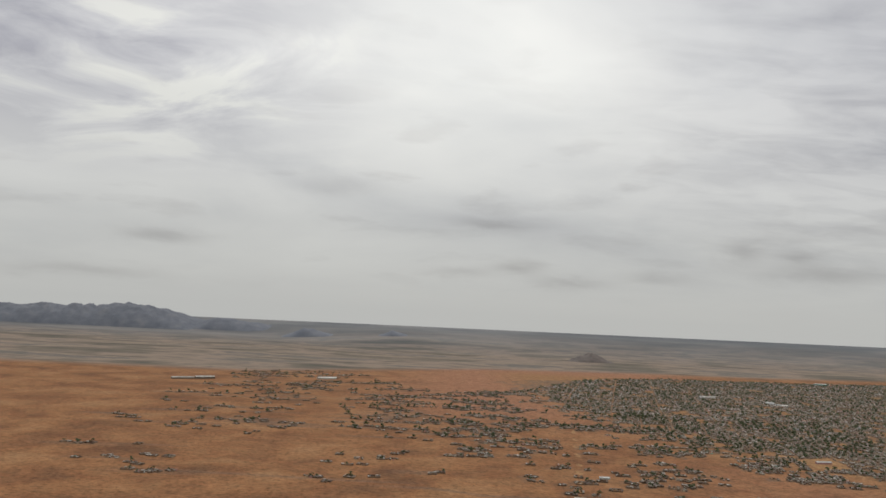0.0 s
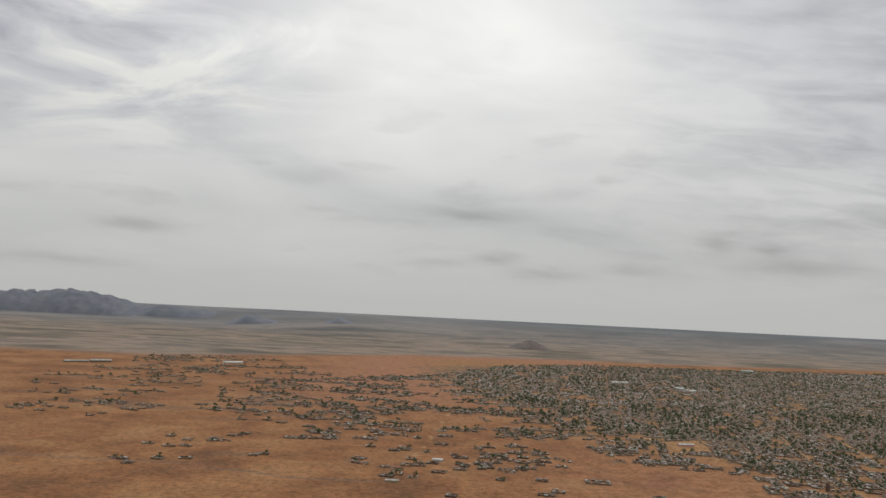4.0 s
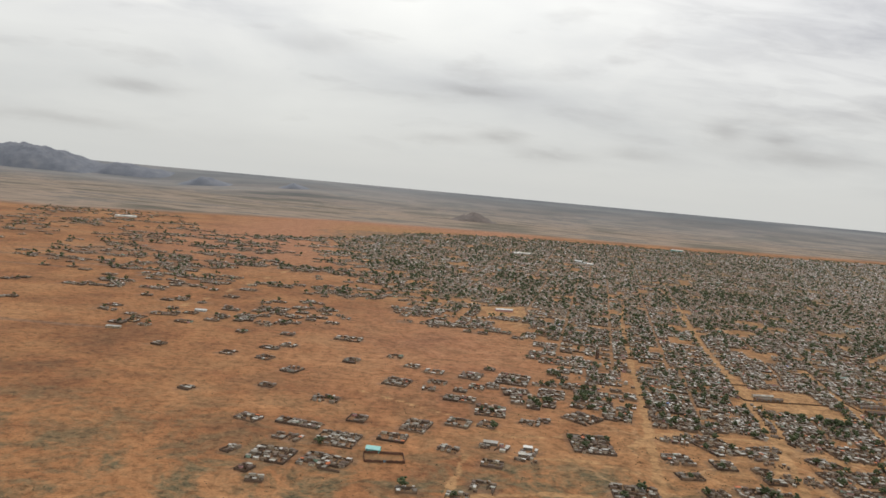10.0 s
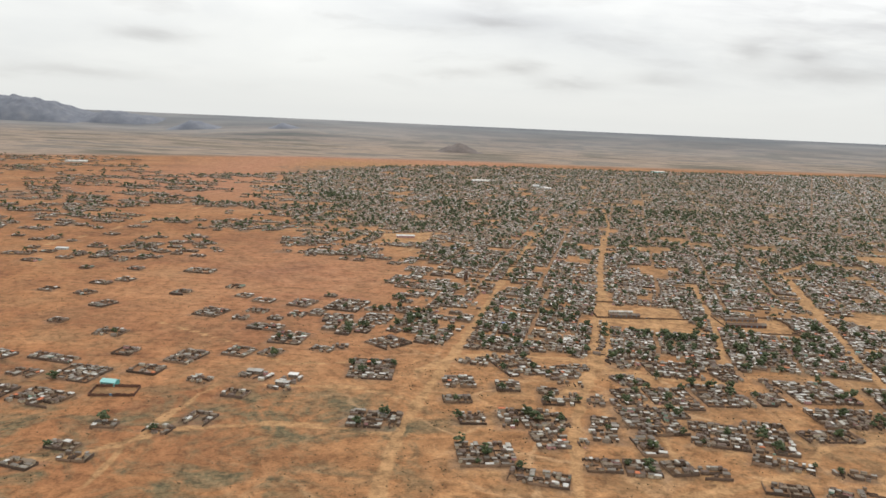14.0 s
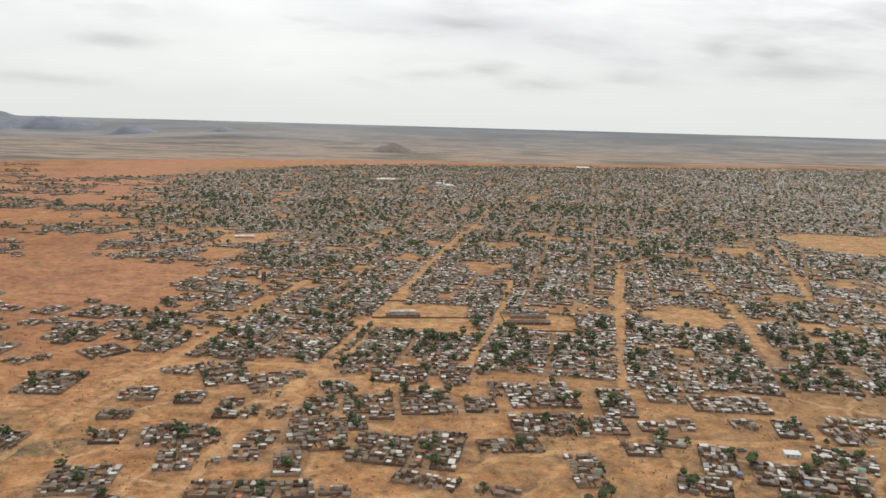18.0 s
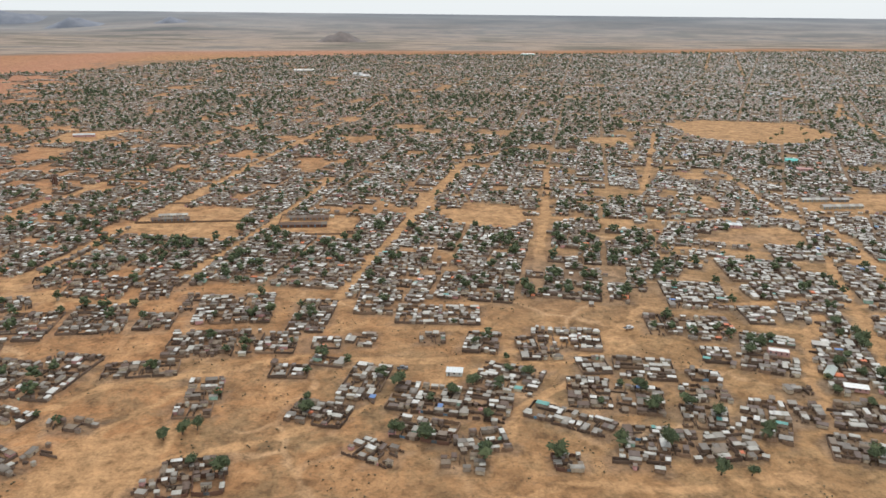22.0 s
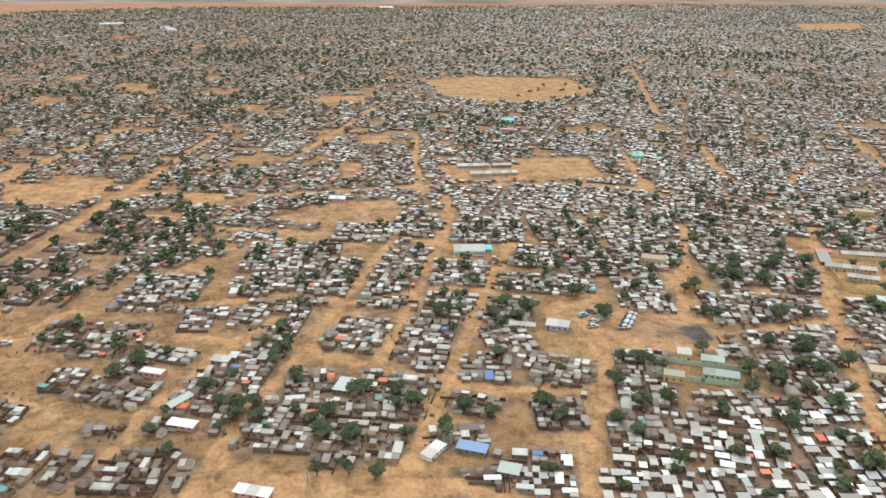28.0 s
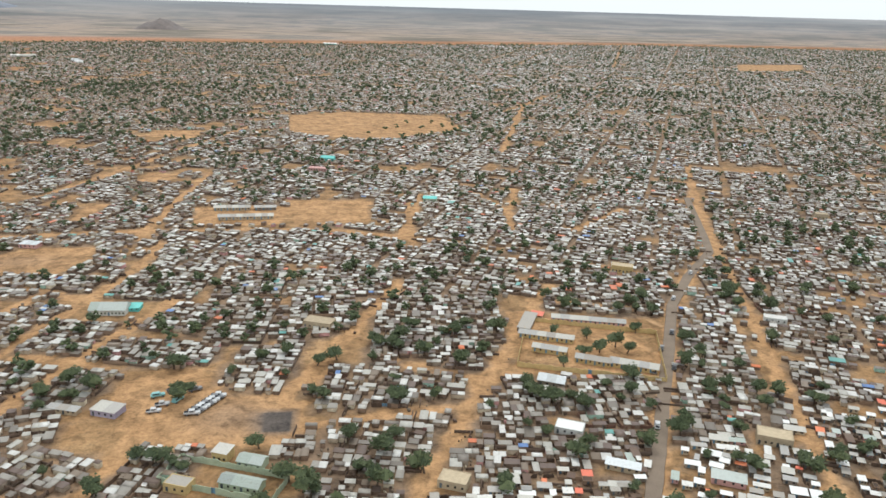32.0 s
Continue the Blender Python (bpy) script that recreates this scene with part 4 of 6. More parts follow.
def yard(name, mat, label, gate=True, broken=False, seed=0, w=10.0, d=10.0, h=1.45):
    """A yard wall of about 10 by 10 metres in uneven lengths, its corners out of square, with a gap or an iron gate."""
    rnd = random.Random(seed)
    ob = new(name)

    def length(bm, a, b, h):
        a, b = Vector((*a, 0)), Vector((*b, 0))
        t = (b - a).normalized().cross(Vector((0, 0, 1))) * 0.13
        n, rows = max(7, int((b - a).length / 1.5)), []
        for k in range(n + 1):
            p = a.lerp(b, k / n) + Vector((rnd.uniform(-0.16, 0.16), rnd.uniform(-0.16, 0.16), 0)) * (0 < k < n)
            z = h * rnd.uniform(0.75, 1.15) * (rnd.uniform(0.2, 1.0) if broken and rnd.random() < 0.4 else 1)
            rows.append([bm.verts.new(p + s * t + Vector((0, 0, zz))) for s, zz in ((-1, -0.5), (-0.8, z), (0.8, z), (1, -0.5))])
        for p, q in zip(rows[:-1], rows[1:]):
            for k in range(3):
                bm.faces.new((p[k], p[k + 1], q[k + 1], q[k]))
        bm.faces.new(rows[0][::-1]), bm.faces.new(rows[-1])

    out = lambda x, y: (x + rnd.uniform(-0.9, 0.5) * (1 if x > 0 else -1), y + rnd.uniform(-0.9, 0.5) * (1 if y > 0 else -1))
    x, y = w / 2, d / 2
    a, b, c, d, e = out(-x, -y), out(x, -y), out(x, y), out(-x, y), out(rnd.uniform(-1, 1), y + 0.2)
    g, k = (-0.9, 0.1 - y), (0.9, 0.1 - y)
    for n, (p, q) in enumerate(((a, g), (k, b), (b, c), (c, e), (e, d), (d, a))):
        if not (broken and n == seed % 6):
            part("wall_section", built(length, p, q, h), mat, ob)
    if gate:
        for s in (-1, 1):
            part("gate_leaf", built(box, s * 0.45, 0.1 - y, -0.1, 0.86, 0.1, h), DOOR_BLUE if seed % 2 else DOOR_IRON, ob)
    return tagged(ob, label, "yard wall", "yard walls of the town")


def join_boxes(name, rows, mats, label, category, two=False):
    """Many blocks as one mesh: x, y, z, width, depth, height, turn, fall of the top, and the material of the top."""
    r = np.array(rows, float)
    n = len(r)
    sx, sy, top = np.array([-1, 1, 1, -1] * 2), np.array([-1, -1, 1, 1] * 2), np.array([0] * 4 + [1] * 4)
    lx, ly = sx * r[:, 3:4] / 2, sy * r[:, 4:5] / 2
    c, s = np.cos(r[:, 6:7]), np.sin(r[:, 6:7])
    co = np.stack([r[:, 0:1] + lx * c - ly * s, r[:, 1:2] + lx * s + ly * c, r[:, 2:3] + top * (r[:, 5:6] - r[:, 7:8] * (sy < 0))], -1).reshape(-1, 3)
    f = np.array([(4, 5, 6, 7), (0, 1, 5, 4), (1, 2, 6, 5), (2, 3, 7, 6), (3, 0, 4, 7)])
    quads = (np.arange(n)[:, None, None] * 8 + f).reshape(-1, 4)
    slots = np.zeros((n, 5), int)
    slots[:, 0] = r[:, 8]
    if two:
        slots[:] = r[:, 8:9]
    return tagged(quad_mesh(name, co, quads, mats, slots.ravel()), label, category, kind="stuff")


HOUSES, YARDS, TREES, WALLS, CLUTTER = [], [], [], [], []   # x, y, turn, width, depth, height, bright?;  x, y, turn, width, depth;  x, y, radius
rnd = random.Random(7)


def furnish(cx, cy, w, d, ang, bright, crowd, walled=0.8, tree=0.3, big=1.0):
    """One compound: a yard wall, a few inner walls and small houses set along them."""
    c, s = math.cos(ang), math.sin(ang)
    place_ = lambda x, y: (cx + x * c - y * s, cy + x * s + y * c)
    if rnd.random() < walled and all(free(*place_(a * w / 2, b * d / 2), 0.5) for a in (-1, 0, 1) for b in (-1, 0, 1)):
        YARDS.append((cx, cy, ang, w - 0.6, d - 0.6))
    elif walled > 0 and not free(cx, cy, 0.5):
        return
    jj, ii = cell_at(*place_(np.linspace(-0.55, 0.55, 9)[:, None] * w, np.linspace(-0.55, 0.55, 9)[None, :] * d))
    lived[jj, ii] = np.maximum(lived[jj, ii], rnd.uniform(0.6, 1.0))
    placed = []
    size = big * (0.70 + 0.15 * float(smooth(cx / S - 0.25 * (cy / S - 600), 1020, 1260)))
    for _ in range(max(3, int(w * d * crowd / 8.5 / size ** 2))):
        hw, hd = rnd.uniform(3.2, 7.4) * size, rnd.uniform(2.6, 3.9) * size
        luck = rnd.random()
        if luck < 0.16:
            hw, hd = hw * 1.35, hd * 1.45
        elif luck > 0.7:
            hw, hd = hw * 0.6, hd * 0.8
        if rnd.random() < 0.3:
            hw, hd = hd, hw
        hw, hd = min(hw, w - 1.5), min(hd, d - 1.5)
        if hw < 1.5 or hd < 1.5:
            continue
        x, y = rnd.uniform(-w / 2 + hw / 2 + 0.3, w / 2 - hw / 2 - 0.3), rnd.uniform(-d / 2 + hd / 2 + 0.3, d / 2 - hd / 2 - 0.3)
        side = rnd.random()
        if side < 0.36:
            y = d / 2 - hd / 2 - 0.3
        elif side < 0.52:
            x = w / 2 - hw / 2 - 0.3
        elif side < 0.68:
            x = -w / 2 + hw / 2 + 0.3
        elif side < 0.80:
            y = -d / 2 + hd / 2 + 0.3
        elif placed:
            a, b, e, g = rnd.choice(placed)
            x, y = (a + (e + hw) / 2 + 0.1, b + rnd.uniform(-0.2, 0.2)) if rnd.random() < 0.5 else (a + rnd.uniform(-0.2, 0.2), b + (g + hd) / 2 + 0.1)
            if abs(x) > w / 2 - hw / 2 or abs(y) > d / 2 - hd / 2:
                continue
        if any(abs(x - a) < (hw + e) / 2 + 0.05 and abs(y - b) < (hd + g) / 2 + 0.05 for a, b, e, g in placed):
            continue
        wx, wy = place_(x, y)
        if not all(free(wx + k * hw / 2 * c, wy + k * hw / 2 * s, 0.4) for k in (-1, 0, 1)):
            continue
        placed.append((x, y, hw, hd))
        HOUSES.append((wx, wy, ang + rnd.gauss(0, 0.03), hw, hd, rnd.uniform(1.5, 2.2), bright))
    for _ in range(2 if walled and cy < 1100 else 0):
        a, b = rnd.uniform(-w * 0.2, w * 0.2), rnd.uniform(-d * 0.2, d * 0.2)
        WALLS.append((*place_(a, b), ang + rnd.choice((0, math.pi / 2)) + rnd.gauss(0, 0.08), rnd.uniform(0.35, 0.8) * min(w, d)))
    for _ in range(rnd.randint(5, 12) if cy < 950 else rnd.randint(0, 4) if cy < 1300 else 0):
        wx, wy = place_(rnd.uniform(-0.48, 0.48) * w, rnd.uniform(-0.48, 0.48) * d)
        if free(wx, wy, 0.2):
            k = rnd.choice((0.35, 0.5, 0.7, 1.0, 1.4))
            CLUTTER.append((wx, wy, -0.3, k * rnd.uniform(0.7, 1.8), k, 0.3 + k * rnd.uniform(0.3, 0.9), rnd.uniform(0, 3.1), rnd.uniform(0, 0.2), rnd.choice((0, 0, 0, 1, 1, 2))))
    while rnd.random() < min(tree, 0.85):
        tree -= 0.40
        wx, wy = place_(rnd.uniform(-w / 2, w / 2), rnd.uniform(-d / 2, d / 2))
        if free(wx, wy, 0.0):
            TREES.append((wx, wy, rnd.uniform(2.2, 5.2) * (1.0 if cy < 1300 else 1.05 if cy < 2000 else 1.2)))


# ---- places of the large buildings, kept clear of houses ----
LANDMARKS = []


def site(x, y, turn, w, d):
    take(x * S, y * S, radians(turn), w + 1, d + 1)
    return pose(x * S, y * S, 0, 0, 0, turn)


def landmark(ob, x, y, turn, w, d):
    ob.matrix_basis = site(x, y, turn, w, d)
    LANDMARKS.append(ob)
    return ob


# the turquoise house in its big empty walled yard
landmark(house("turquoise_house", 11, 7.5, 3.2, WALL_TEAL, ROOF_AQUA, "turquoise plastered house with a pale turquoise sheet roof", "gable", 2, 3, DOOR_IRON, WALL_WHITE), 464.5, 637.5, -8, 11, 8)
big_yard = yard("walled_yard", FENCE_RED, "long brown brick wall round an empty sandy yard", True, False, 3, 32.0, 19.0, 1.7)
big_yard.matrix_basis = pose(472 * S, 626 * S, 0, 0, 0, 8)
take(472 * S, 626 * S, radians(8), 40, 21)
# the white and green hall
landmark(house("assembly_hall", 20, 12, 4.2, WALL_WHITE, ROOF_GREEN, "white hall with a pale green gabled sheet roof", "gable", 2, 8, DOOR_BLUE, WALL_GREEN), 1339, 744, -3, 20, 13)
landmark(house("hall_annexe", 8, 8, 3.0, WALL_TEAL, ROOF_TEAL, "small turquoise annexe with a turquoise roof", "shed", 1, 2), 1349, 747, -3, 8, 8)


def barracks(x, y, turn, w, d, wall, roof, label, h=3.2, rooms=6):
    """A long school building: a row of rooms, each with a door and a window."""
    ob = house("school_building", w, d, h, wall, roof, label, "gable", rooms, rooms, DOOR_BLUE, None, "school")
    return landmark(ob, x, y, turn, w, d)


barracks(829, 866, 8, 34, 6, WALL_MUD, ROOF_RUST, "long rust-roofed brick school building in a sandy yard")
barracks(828, 877, 8, 26, 5, WALL_CREAM, ROOF_GREY, "long grey-roofed school building behind another", rooms=5)
barracks(933, 851, 4, 42, 7, FENCE_RED, ROOF_RUST, "long red-brown school building with a dark roof", rooms=7)
barracks(935, 871, 3, 36, 6, WALL_MUD, ROOF_RUST, "dark long school building beside the wall")
barracks(1384, 910, 4, 44, 7, WALL_CREAM, ROOF_GREY, "long cream school building with a pale sheet roof", rooms=8)
barracks(1372, 934, 2, 30, 7, WALL_CREAM, ROOF_GREY, "cream school building with a pale roof beside the field")
barracks(1395, 934, 2, 18, 6, WALL_GREY, ROOF_GREY, "short grey school block beside the field", rooms=3)
barracks(1566, 718, -16, 42, 6, WALL_PINK, ROOF_GREY, "long pink-walled school building with a dull pale roof", rooms=8)
barracks(1541, 701, -22, 30, 6, WALL_YELLOW, ROOF_GREY, "long cream school building with a weathered roof")
barracks(1539, 687, -26, 18, 6, WALL_YELLOW, ROOF_GREY, "short sand-coloured school block", rooms=3)
barracks(1555, 675, -26, 18, 6, WALL_YELLOW, ROOF_GREY, "sand-coloured school block by the yard", rooms=4)
barracks(1571, 669, -26, 24, 7, WALL_YELLOW, ROOF_GREY, "sand-coloured school building by the road", rooms=5)
landmark(house("store_shed", 7, 24, 3.4, WALL_GREY, ROOF_GREY, "long grey-roofed store shed", "shed", 1, 1), 1536, 718, -24, 7, 24)
landmark(house("orange_shed", 7, 6, 2.8, WALL_CREAM, ROOF_ORANGE, "small shed with a bright orange-red roof", "shed", 1, 1), 1543, 727, -24, 7, 6)
for (x, y, w, d, t) in ((846, 908, 90, 34, 4), (944, 856, 62, 56, 2)):
    w_ob = yard("school_wall", WALL_MUD, "brown mud wall round a sandy school yard", True, False, int(x), w * S, (d + 26 if x < 900 else d) * S, 1.5)
    w_ob.matrix_basis = pose(x * S, (y - 16 if x < 900 else y) * S, 0, 0, 0, t)
for wall, label, (x, y, w, d, t), h in ((WALL_GREEN, "pale green plastered wall round a hall yard", (1411.3, 600.0, 38.8, 14.4, -21.9), 2.4), (WALL_YELLOW, "sand-coloured plastered wall round a school yard", (1557.8, 688.3, 61.9, 50.3, -17.8), 2.4)):
    w_ob = yard("compound_wall", wall, label, True, False, int(x), w * S, d * S, h)
    w_ob.matrix_basis = pose(x * S, y * S, 0, 0, 0, t)


def water_tower(x, y):
    """A rust-red tank on a tall square shaft of brick, with a ladder up one side."""
    ob = new("water_tower")
    bm = bmesh.new()
    for k in box(bm, 0, 0, -0.4, 4.4, 4.4, 9.4)[4:]:
        k.co.x, k.co.y = k.co.x * 0.86, k.co.y * 0.86
    part("shaft", bm, FENCE_RED, ob)
    part("cornice", built(box, 0, 0, 9.0, 5.0, 5.0, 0.4), WALL_MUD, ob)
    bm = bmesh.new()
    tube(bm, (0, 0, 9.4), (0, 0, 12.0), 2.4, 2.4, 16)
    tank = part("tank", bm, ROOF_RUST, ob)
    bm = bmesh.new()
    tube(bm, (0, 0, 12.0), (0, 0, 12.5), 2.5, 0.3, 16)
    part("lid", bm, ROOF_RUST, tank)
    for s_ in (-0.3, 0.3):
        bm = bmesh.new()
        tube(bm, (s_, -2.4, 0), (s_, -2.4, 11.8), 0.06, 0.06, 5)
        part("ladder_rail", bm, STEEL, ob)
    for k in range(18):
        part("rung", built(box, 0, -2.4, 0.6 + 0.62 * k, 0.6, 0.06, 0.06), STEEL, ob)
    return landmark(tagged(ob, "rust-red square water tower on a sandy plot", "water tower"), x, y, -8, 9, 9)


water_tower(689, 990)
# single larger houses: place, turn, size, wall, roof, form, label
for x, y, t, w, d, h, wall, roof, kind, label in (
        (1609, 791, -24, 18, 10, 6.4, WALL_YELLOW, WALL_CREAM, "flat", "two-storey yellow house with a flat roof"),
        (1600, 608, -26, 18, 11, 5.6, WALL_CREAM, WALL_CREAM, "flat", "large cream flat-roofed house behind a wall"),
        (1802, 902, -22, 13, 9, 6.2, WALL_CREAM, WALL_CREAM, "flat", "two-storey cream house with a flat roof"),
        (1438, 721, -22, 20, 11, 5.2, WALL_CREAM, WALL_CREAM, "flat", "large sand-coloured flat-roofed house"),
        (1409, 613, -22, 8, 8, 5.6, WALL_YELLOW, ROOF_GREY, "shed", "tall narrow yellow house with a grey roof"),
        (1419, 608, -22, 13, 8, 3.6, WALL_GREEN, ROOF_GREEN, "gable", "pale green hall with a grey-green roof"),
        (1417, 596, -22, 20, 8, 3.6, WALL_GREEN, ROOF_GREEN, "gable", "long pale green hall with a grey-green roof"),
        (1398, 597, -22, 12, 8, 4.4, WALL_YELLOW, ROOF_GREY, "flat", "yellow flat-roofed house beside the lot"),
        (1516, 957, -14, 15, 9, 4.2, WALL_GREEN, ROOF_TEAL, "gable", "house with a bright turquoise gabled roof"),
        (1532, 657, -26, 16, 10, 3.8, WALL_GREY, ROOF_WHITE, "gable", "large house with a bright white sheet roof"),
        (1660, 714, -24, 16, 8, 4.0, WALL_WHITE, ROOF_ZINC, "flat", "long white house with a pale roof"),
        (1540, 596, -26, 17, 6, 3.2, WALL_CREAM, ROOF_WHITE, "shed", "long shed with a white sheet roof"),
        (1529, 621, -26, 15, 10, 3.8, WALL_WHITE, ROOF_ZINC, "flat", "white house with a flat pale roof"),
        (1572, 586, -26, 16, 8, 3.4, WALL_PINK, ROOF_GREEN, "shed", "pink-walled house with a weathered roof"),
        (1483, 592, -24, 14, 10, 4.4, WALL_CREAM, WALL_CREAM, "flat", "unfinished cream house with an open flat roof"),
        (1311, 557, -24, 15, 7, 3.2, WALL_GREY, ROOF_BLUE, "shed", "house with a wide blue sheet roof"),
        (1364, 646, -22, 15, 10, 4.0, WALL_LILAC, ROOF_ZINC, "shed", "lilac-walled house with a pale sheet roof"),
        (1348, 648, -18, 18, 5, 3.0, WALL_CREAM, ROOF_GREY, "shed", "long low cream building beside the lot"),
        (1213, 581, -20, 15, 6, 3.0, WALL_PINK, ROOF_ZINC, "shed", "pink-walled shop row with a pale roof"),
        (1209, 596, 52, 15, 6, 3.2, WALL_YELLOW, ROOF_GREEN, "gable", "narrow yellow house with a pale green roof"),
        (1220, 627, -20, 11, 7, 3.2, WALL_GREY, ROOF_ZINC, "shed", "grey house with a shining sheet roof"),
        (1321, 544, -24, 10, 8, 3.2, WALL_GREY, ROOF_GREEN, "shed", "cement house with a grey-green roof"),
        (1195, 619, -20, 15, 7, 3.4, WALL_PINK, ROOF_ZINC, "flat", "pinkish flat house with pale roof"),
        (1298, 557, 50, 14, 6, 3.0, WALL_WHITE, ROOF_ZINC, "shed", "long shed with a bright zinc roof"),
        (1429, 1069, -16, 20, 9, 4.0, WALL_PINK, WALL_PINK, "flat", "large pink flat-roofed house"),
        (1437, 1115, -16, 15, 9, 4.0, WALL_TEAL, ROOF_TEAL, "gable", "turquoise house with a turquoise roof"),
        (1266, 850, -12, 16, 10, 3.8, WALL_PINK, ROOF_WHITE, "shed", "pale pink house with a white roof beside the sand"),
        (1241, 541, -20, 17, 6, 3.2, WALL_PINK, ROOF_ZINC, "shed", "long pale-roofed house with a pink wall"),
        (1269, 602, -22, 9, 14, 3.2, WALL_GREY, ROOF_GREEN, "shed", "deep shed with a grey-green roof"),
        (1034, 600, -8, 11, 7, 3.2, WALL_WHITE, ROOF_WHITE, "shed", "white house standing alone with a white roof"),
        (1195, 528, 60, 16, 5, 3.0, WALL_GREY, ROOF_ZINC, "shed", "long narrow shed with a pale roof"),
        (545, 671, -8, 15, 7, 3.0, WALL_GREY, ROOF_GREY, "shed", "long grey-roofed shed on the sand"),
        (571, 667, -8, 9, 6, 3.0, WALL_GREY, ROOF_ZINC, "shed", "pale-roofed shed on the sand"),
        (567, 652, -8, 13, 5, 2.8, WALL_GREY, ROOF_GREY, "shed", "low grey-roofed shed on the sand"),
        (610, 1262, 10, 30, 7, 4.0, WALL_PINK, ROOF_WHITE, "gable", "long white-roofed school in a sandy field"),
        (754, 2268, 20, 60, 14, 5.0, WALL_WHITE, ROOF_ZINC, "gable", "long pale warehouse in the far town"),
        (893, 2170, -20, 24, 14, 6.0, WALL_WHITE, ROOF_WHITE, "gable", "white warehouse in the far town"),
        (915, 2128, -20, 20, 11, 5.0, WALL_WHITE, ROOF_ZINC, "gable", "white gabled hall in the far town"),
        (905, 2150, 30, 20, 12, 6.0, WALL_WHITE, ROOF_WHITE, "shed", "small white store by a warehouse"),
        (-335, 2290, 25, 66, 14, 5.0, WALL_WHITE, ROOF_ZINC, "gable", "long pale warehouse standing on the sand"),
        (-690, 2100, 30, 70, 14, 5.0, WALL_GREY, ROOF_GREY, "gable", "long grey depot on the sand"),
        (-640, 2130, 30, 60, 16, 7.0, WALL_GREY, ROOF_GREY, "gable", "grey depot on the sand"),
        (1420, 3010, 0, 52, 16, 6.0, WALL_TEAL, ROOF_ZINC, "gable", "pale hall at the far edge of the town"),
        (176, 932, 0, 22, 8, 3.2, WALL_CREAM, ROOF_GREY, "shed", "lone long house on the sand"),
        (228, 1060, 0, 16, 8, 3.2, WALL_WHITE, ROOF_WHITE, "shed", "lone white-roofed house on the sand")):
    if y < 1000:
        w, d = w * 0.8, d * 0.8
    name = "warehouse" if w > 50 else "large_house"
    landmark(house(name, w, d, h, wall, roof, label, kind, max(1, round(w / 9)), max(2, round(w / 4)), DOOR_IRON, None, "warehouse" if w > 50 else "house"), x, y, t, w, d)

built_on = taken.copy()   # the large buildings

# ---- compounds by hand ----
for rows, bright, crowd in ((DESERT, 2, 0.34), (DESERT_NORTH, 2, 0.4), (DESERT_FAR, 2, 0.4), (DESERT_EAST, 2, 0.4), (DESERT_SOUTH, 2, 0.48)):
    for x, y, w, d in rows:
        x, y, w, d = x * S, y * S, w * S, d * S
        ang = grain_angle(x, y) + rnd.gauss(0, 0.17)
        nu, nv = max(1, round(w / 17)), max(1, round(d / 17))
        c, s = math.cos(ang), math.sin(ang)
        for i in range(nu):
            for j in range(nv):
                a, b = (i + 0.5) / nu * w - w / 2, (j + 0.5) / nv * d - d / 2
                furnish(x + a * c - b * s, y + a * s + b * c, w / nu, d / nv, ang, bright, crowd, 0.95, 0.12)
        take(x, y, ang, w, d)

# ---- the mapped blocks, each cut into plots ----
for rows, bright, crowd, green in ((EAST_BLOCKS, 1, 1.0, 0.5), (EAST_BLOCKS_SOUTH, 1, 1.0, 0.5), (EAST_BLOCKS_ROAD, 1, 1.0, 0.5), (EAST_BLOCKS_NORTH, 1, 1.0, 0.5), (EAST_BLOCKS_NEAR, 1, 1.0, 0.5), (CENTRE_BLOCKS, 1, 1.0, 0.5), (SOUTH_YARDS, 3, 0.36, 0.34), (SOUTH_YARDS_MIDDLE, 3, 0.36, 0.34), (SOUTH_YARDS_EAST, 3, 0.36, 0.34), (EDGE_YARDS, 0, 0.31, 0.36), (EDGE_YARDS_SOUTH, 0, 0.31, 0.36), (EDGE_YARDS_NORTH, 0, 0.31, 0.36), (WEST_YARDS, 0, 0.36, 0.36)):
    for x, y, w, d, turn in rows:
        x, y, w, d, ang = x * S, y * S, w * S * 1.12, d * S * 1.12, radians(turn)
        nu, nv = max(1, round(w / 14)), max(1, round(d / 13))
        c, s = math.cos(ang), math.sin(ang)
        for i in range(nu):
            for j in range(nv):
                a, b = (i + 0.5) / nu * w - w / 2, (j + 0.5) / nv * d - d / 2
                light = bright if bright in (0, 1) else (1 if rnd.random() < 0.8 else 0)
                furnish(x + a * c - b * s, y + a * s + b * c, w / nu, d / nv, ang + rnd.gauss(0, 0.02), light, crowd * rnd.uniform(0.75, 1.15), 0.92, green)
        take(x, y, ang, w, d)

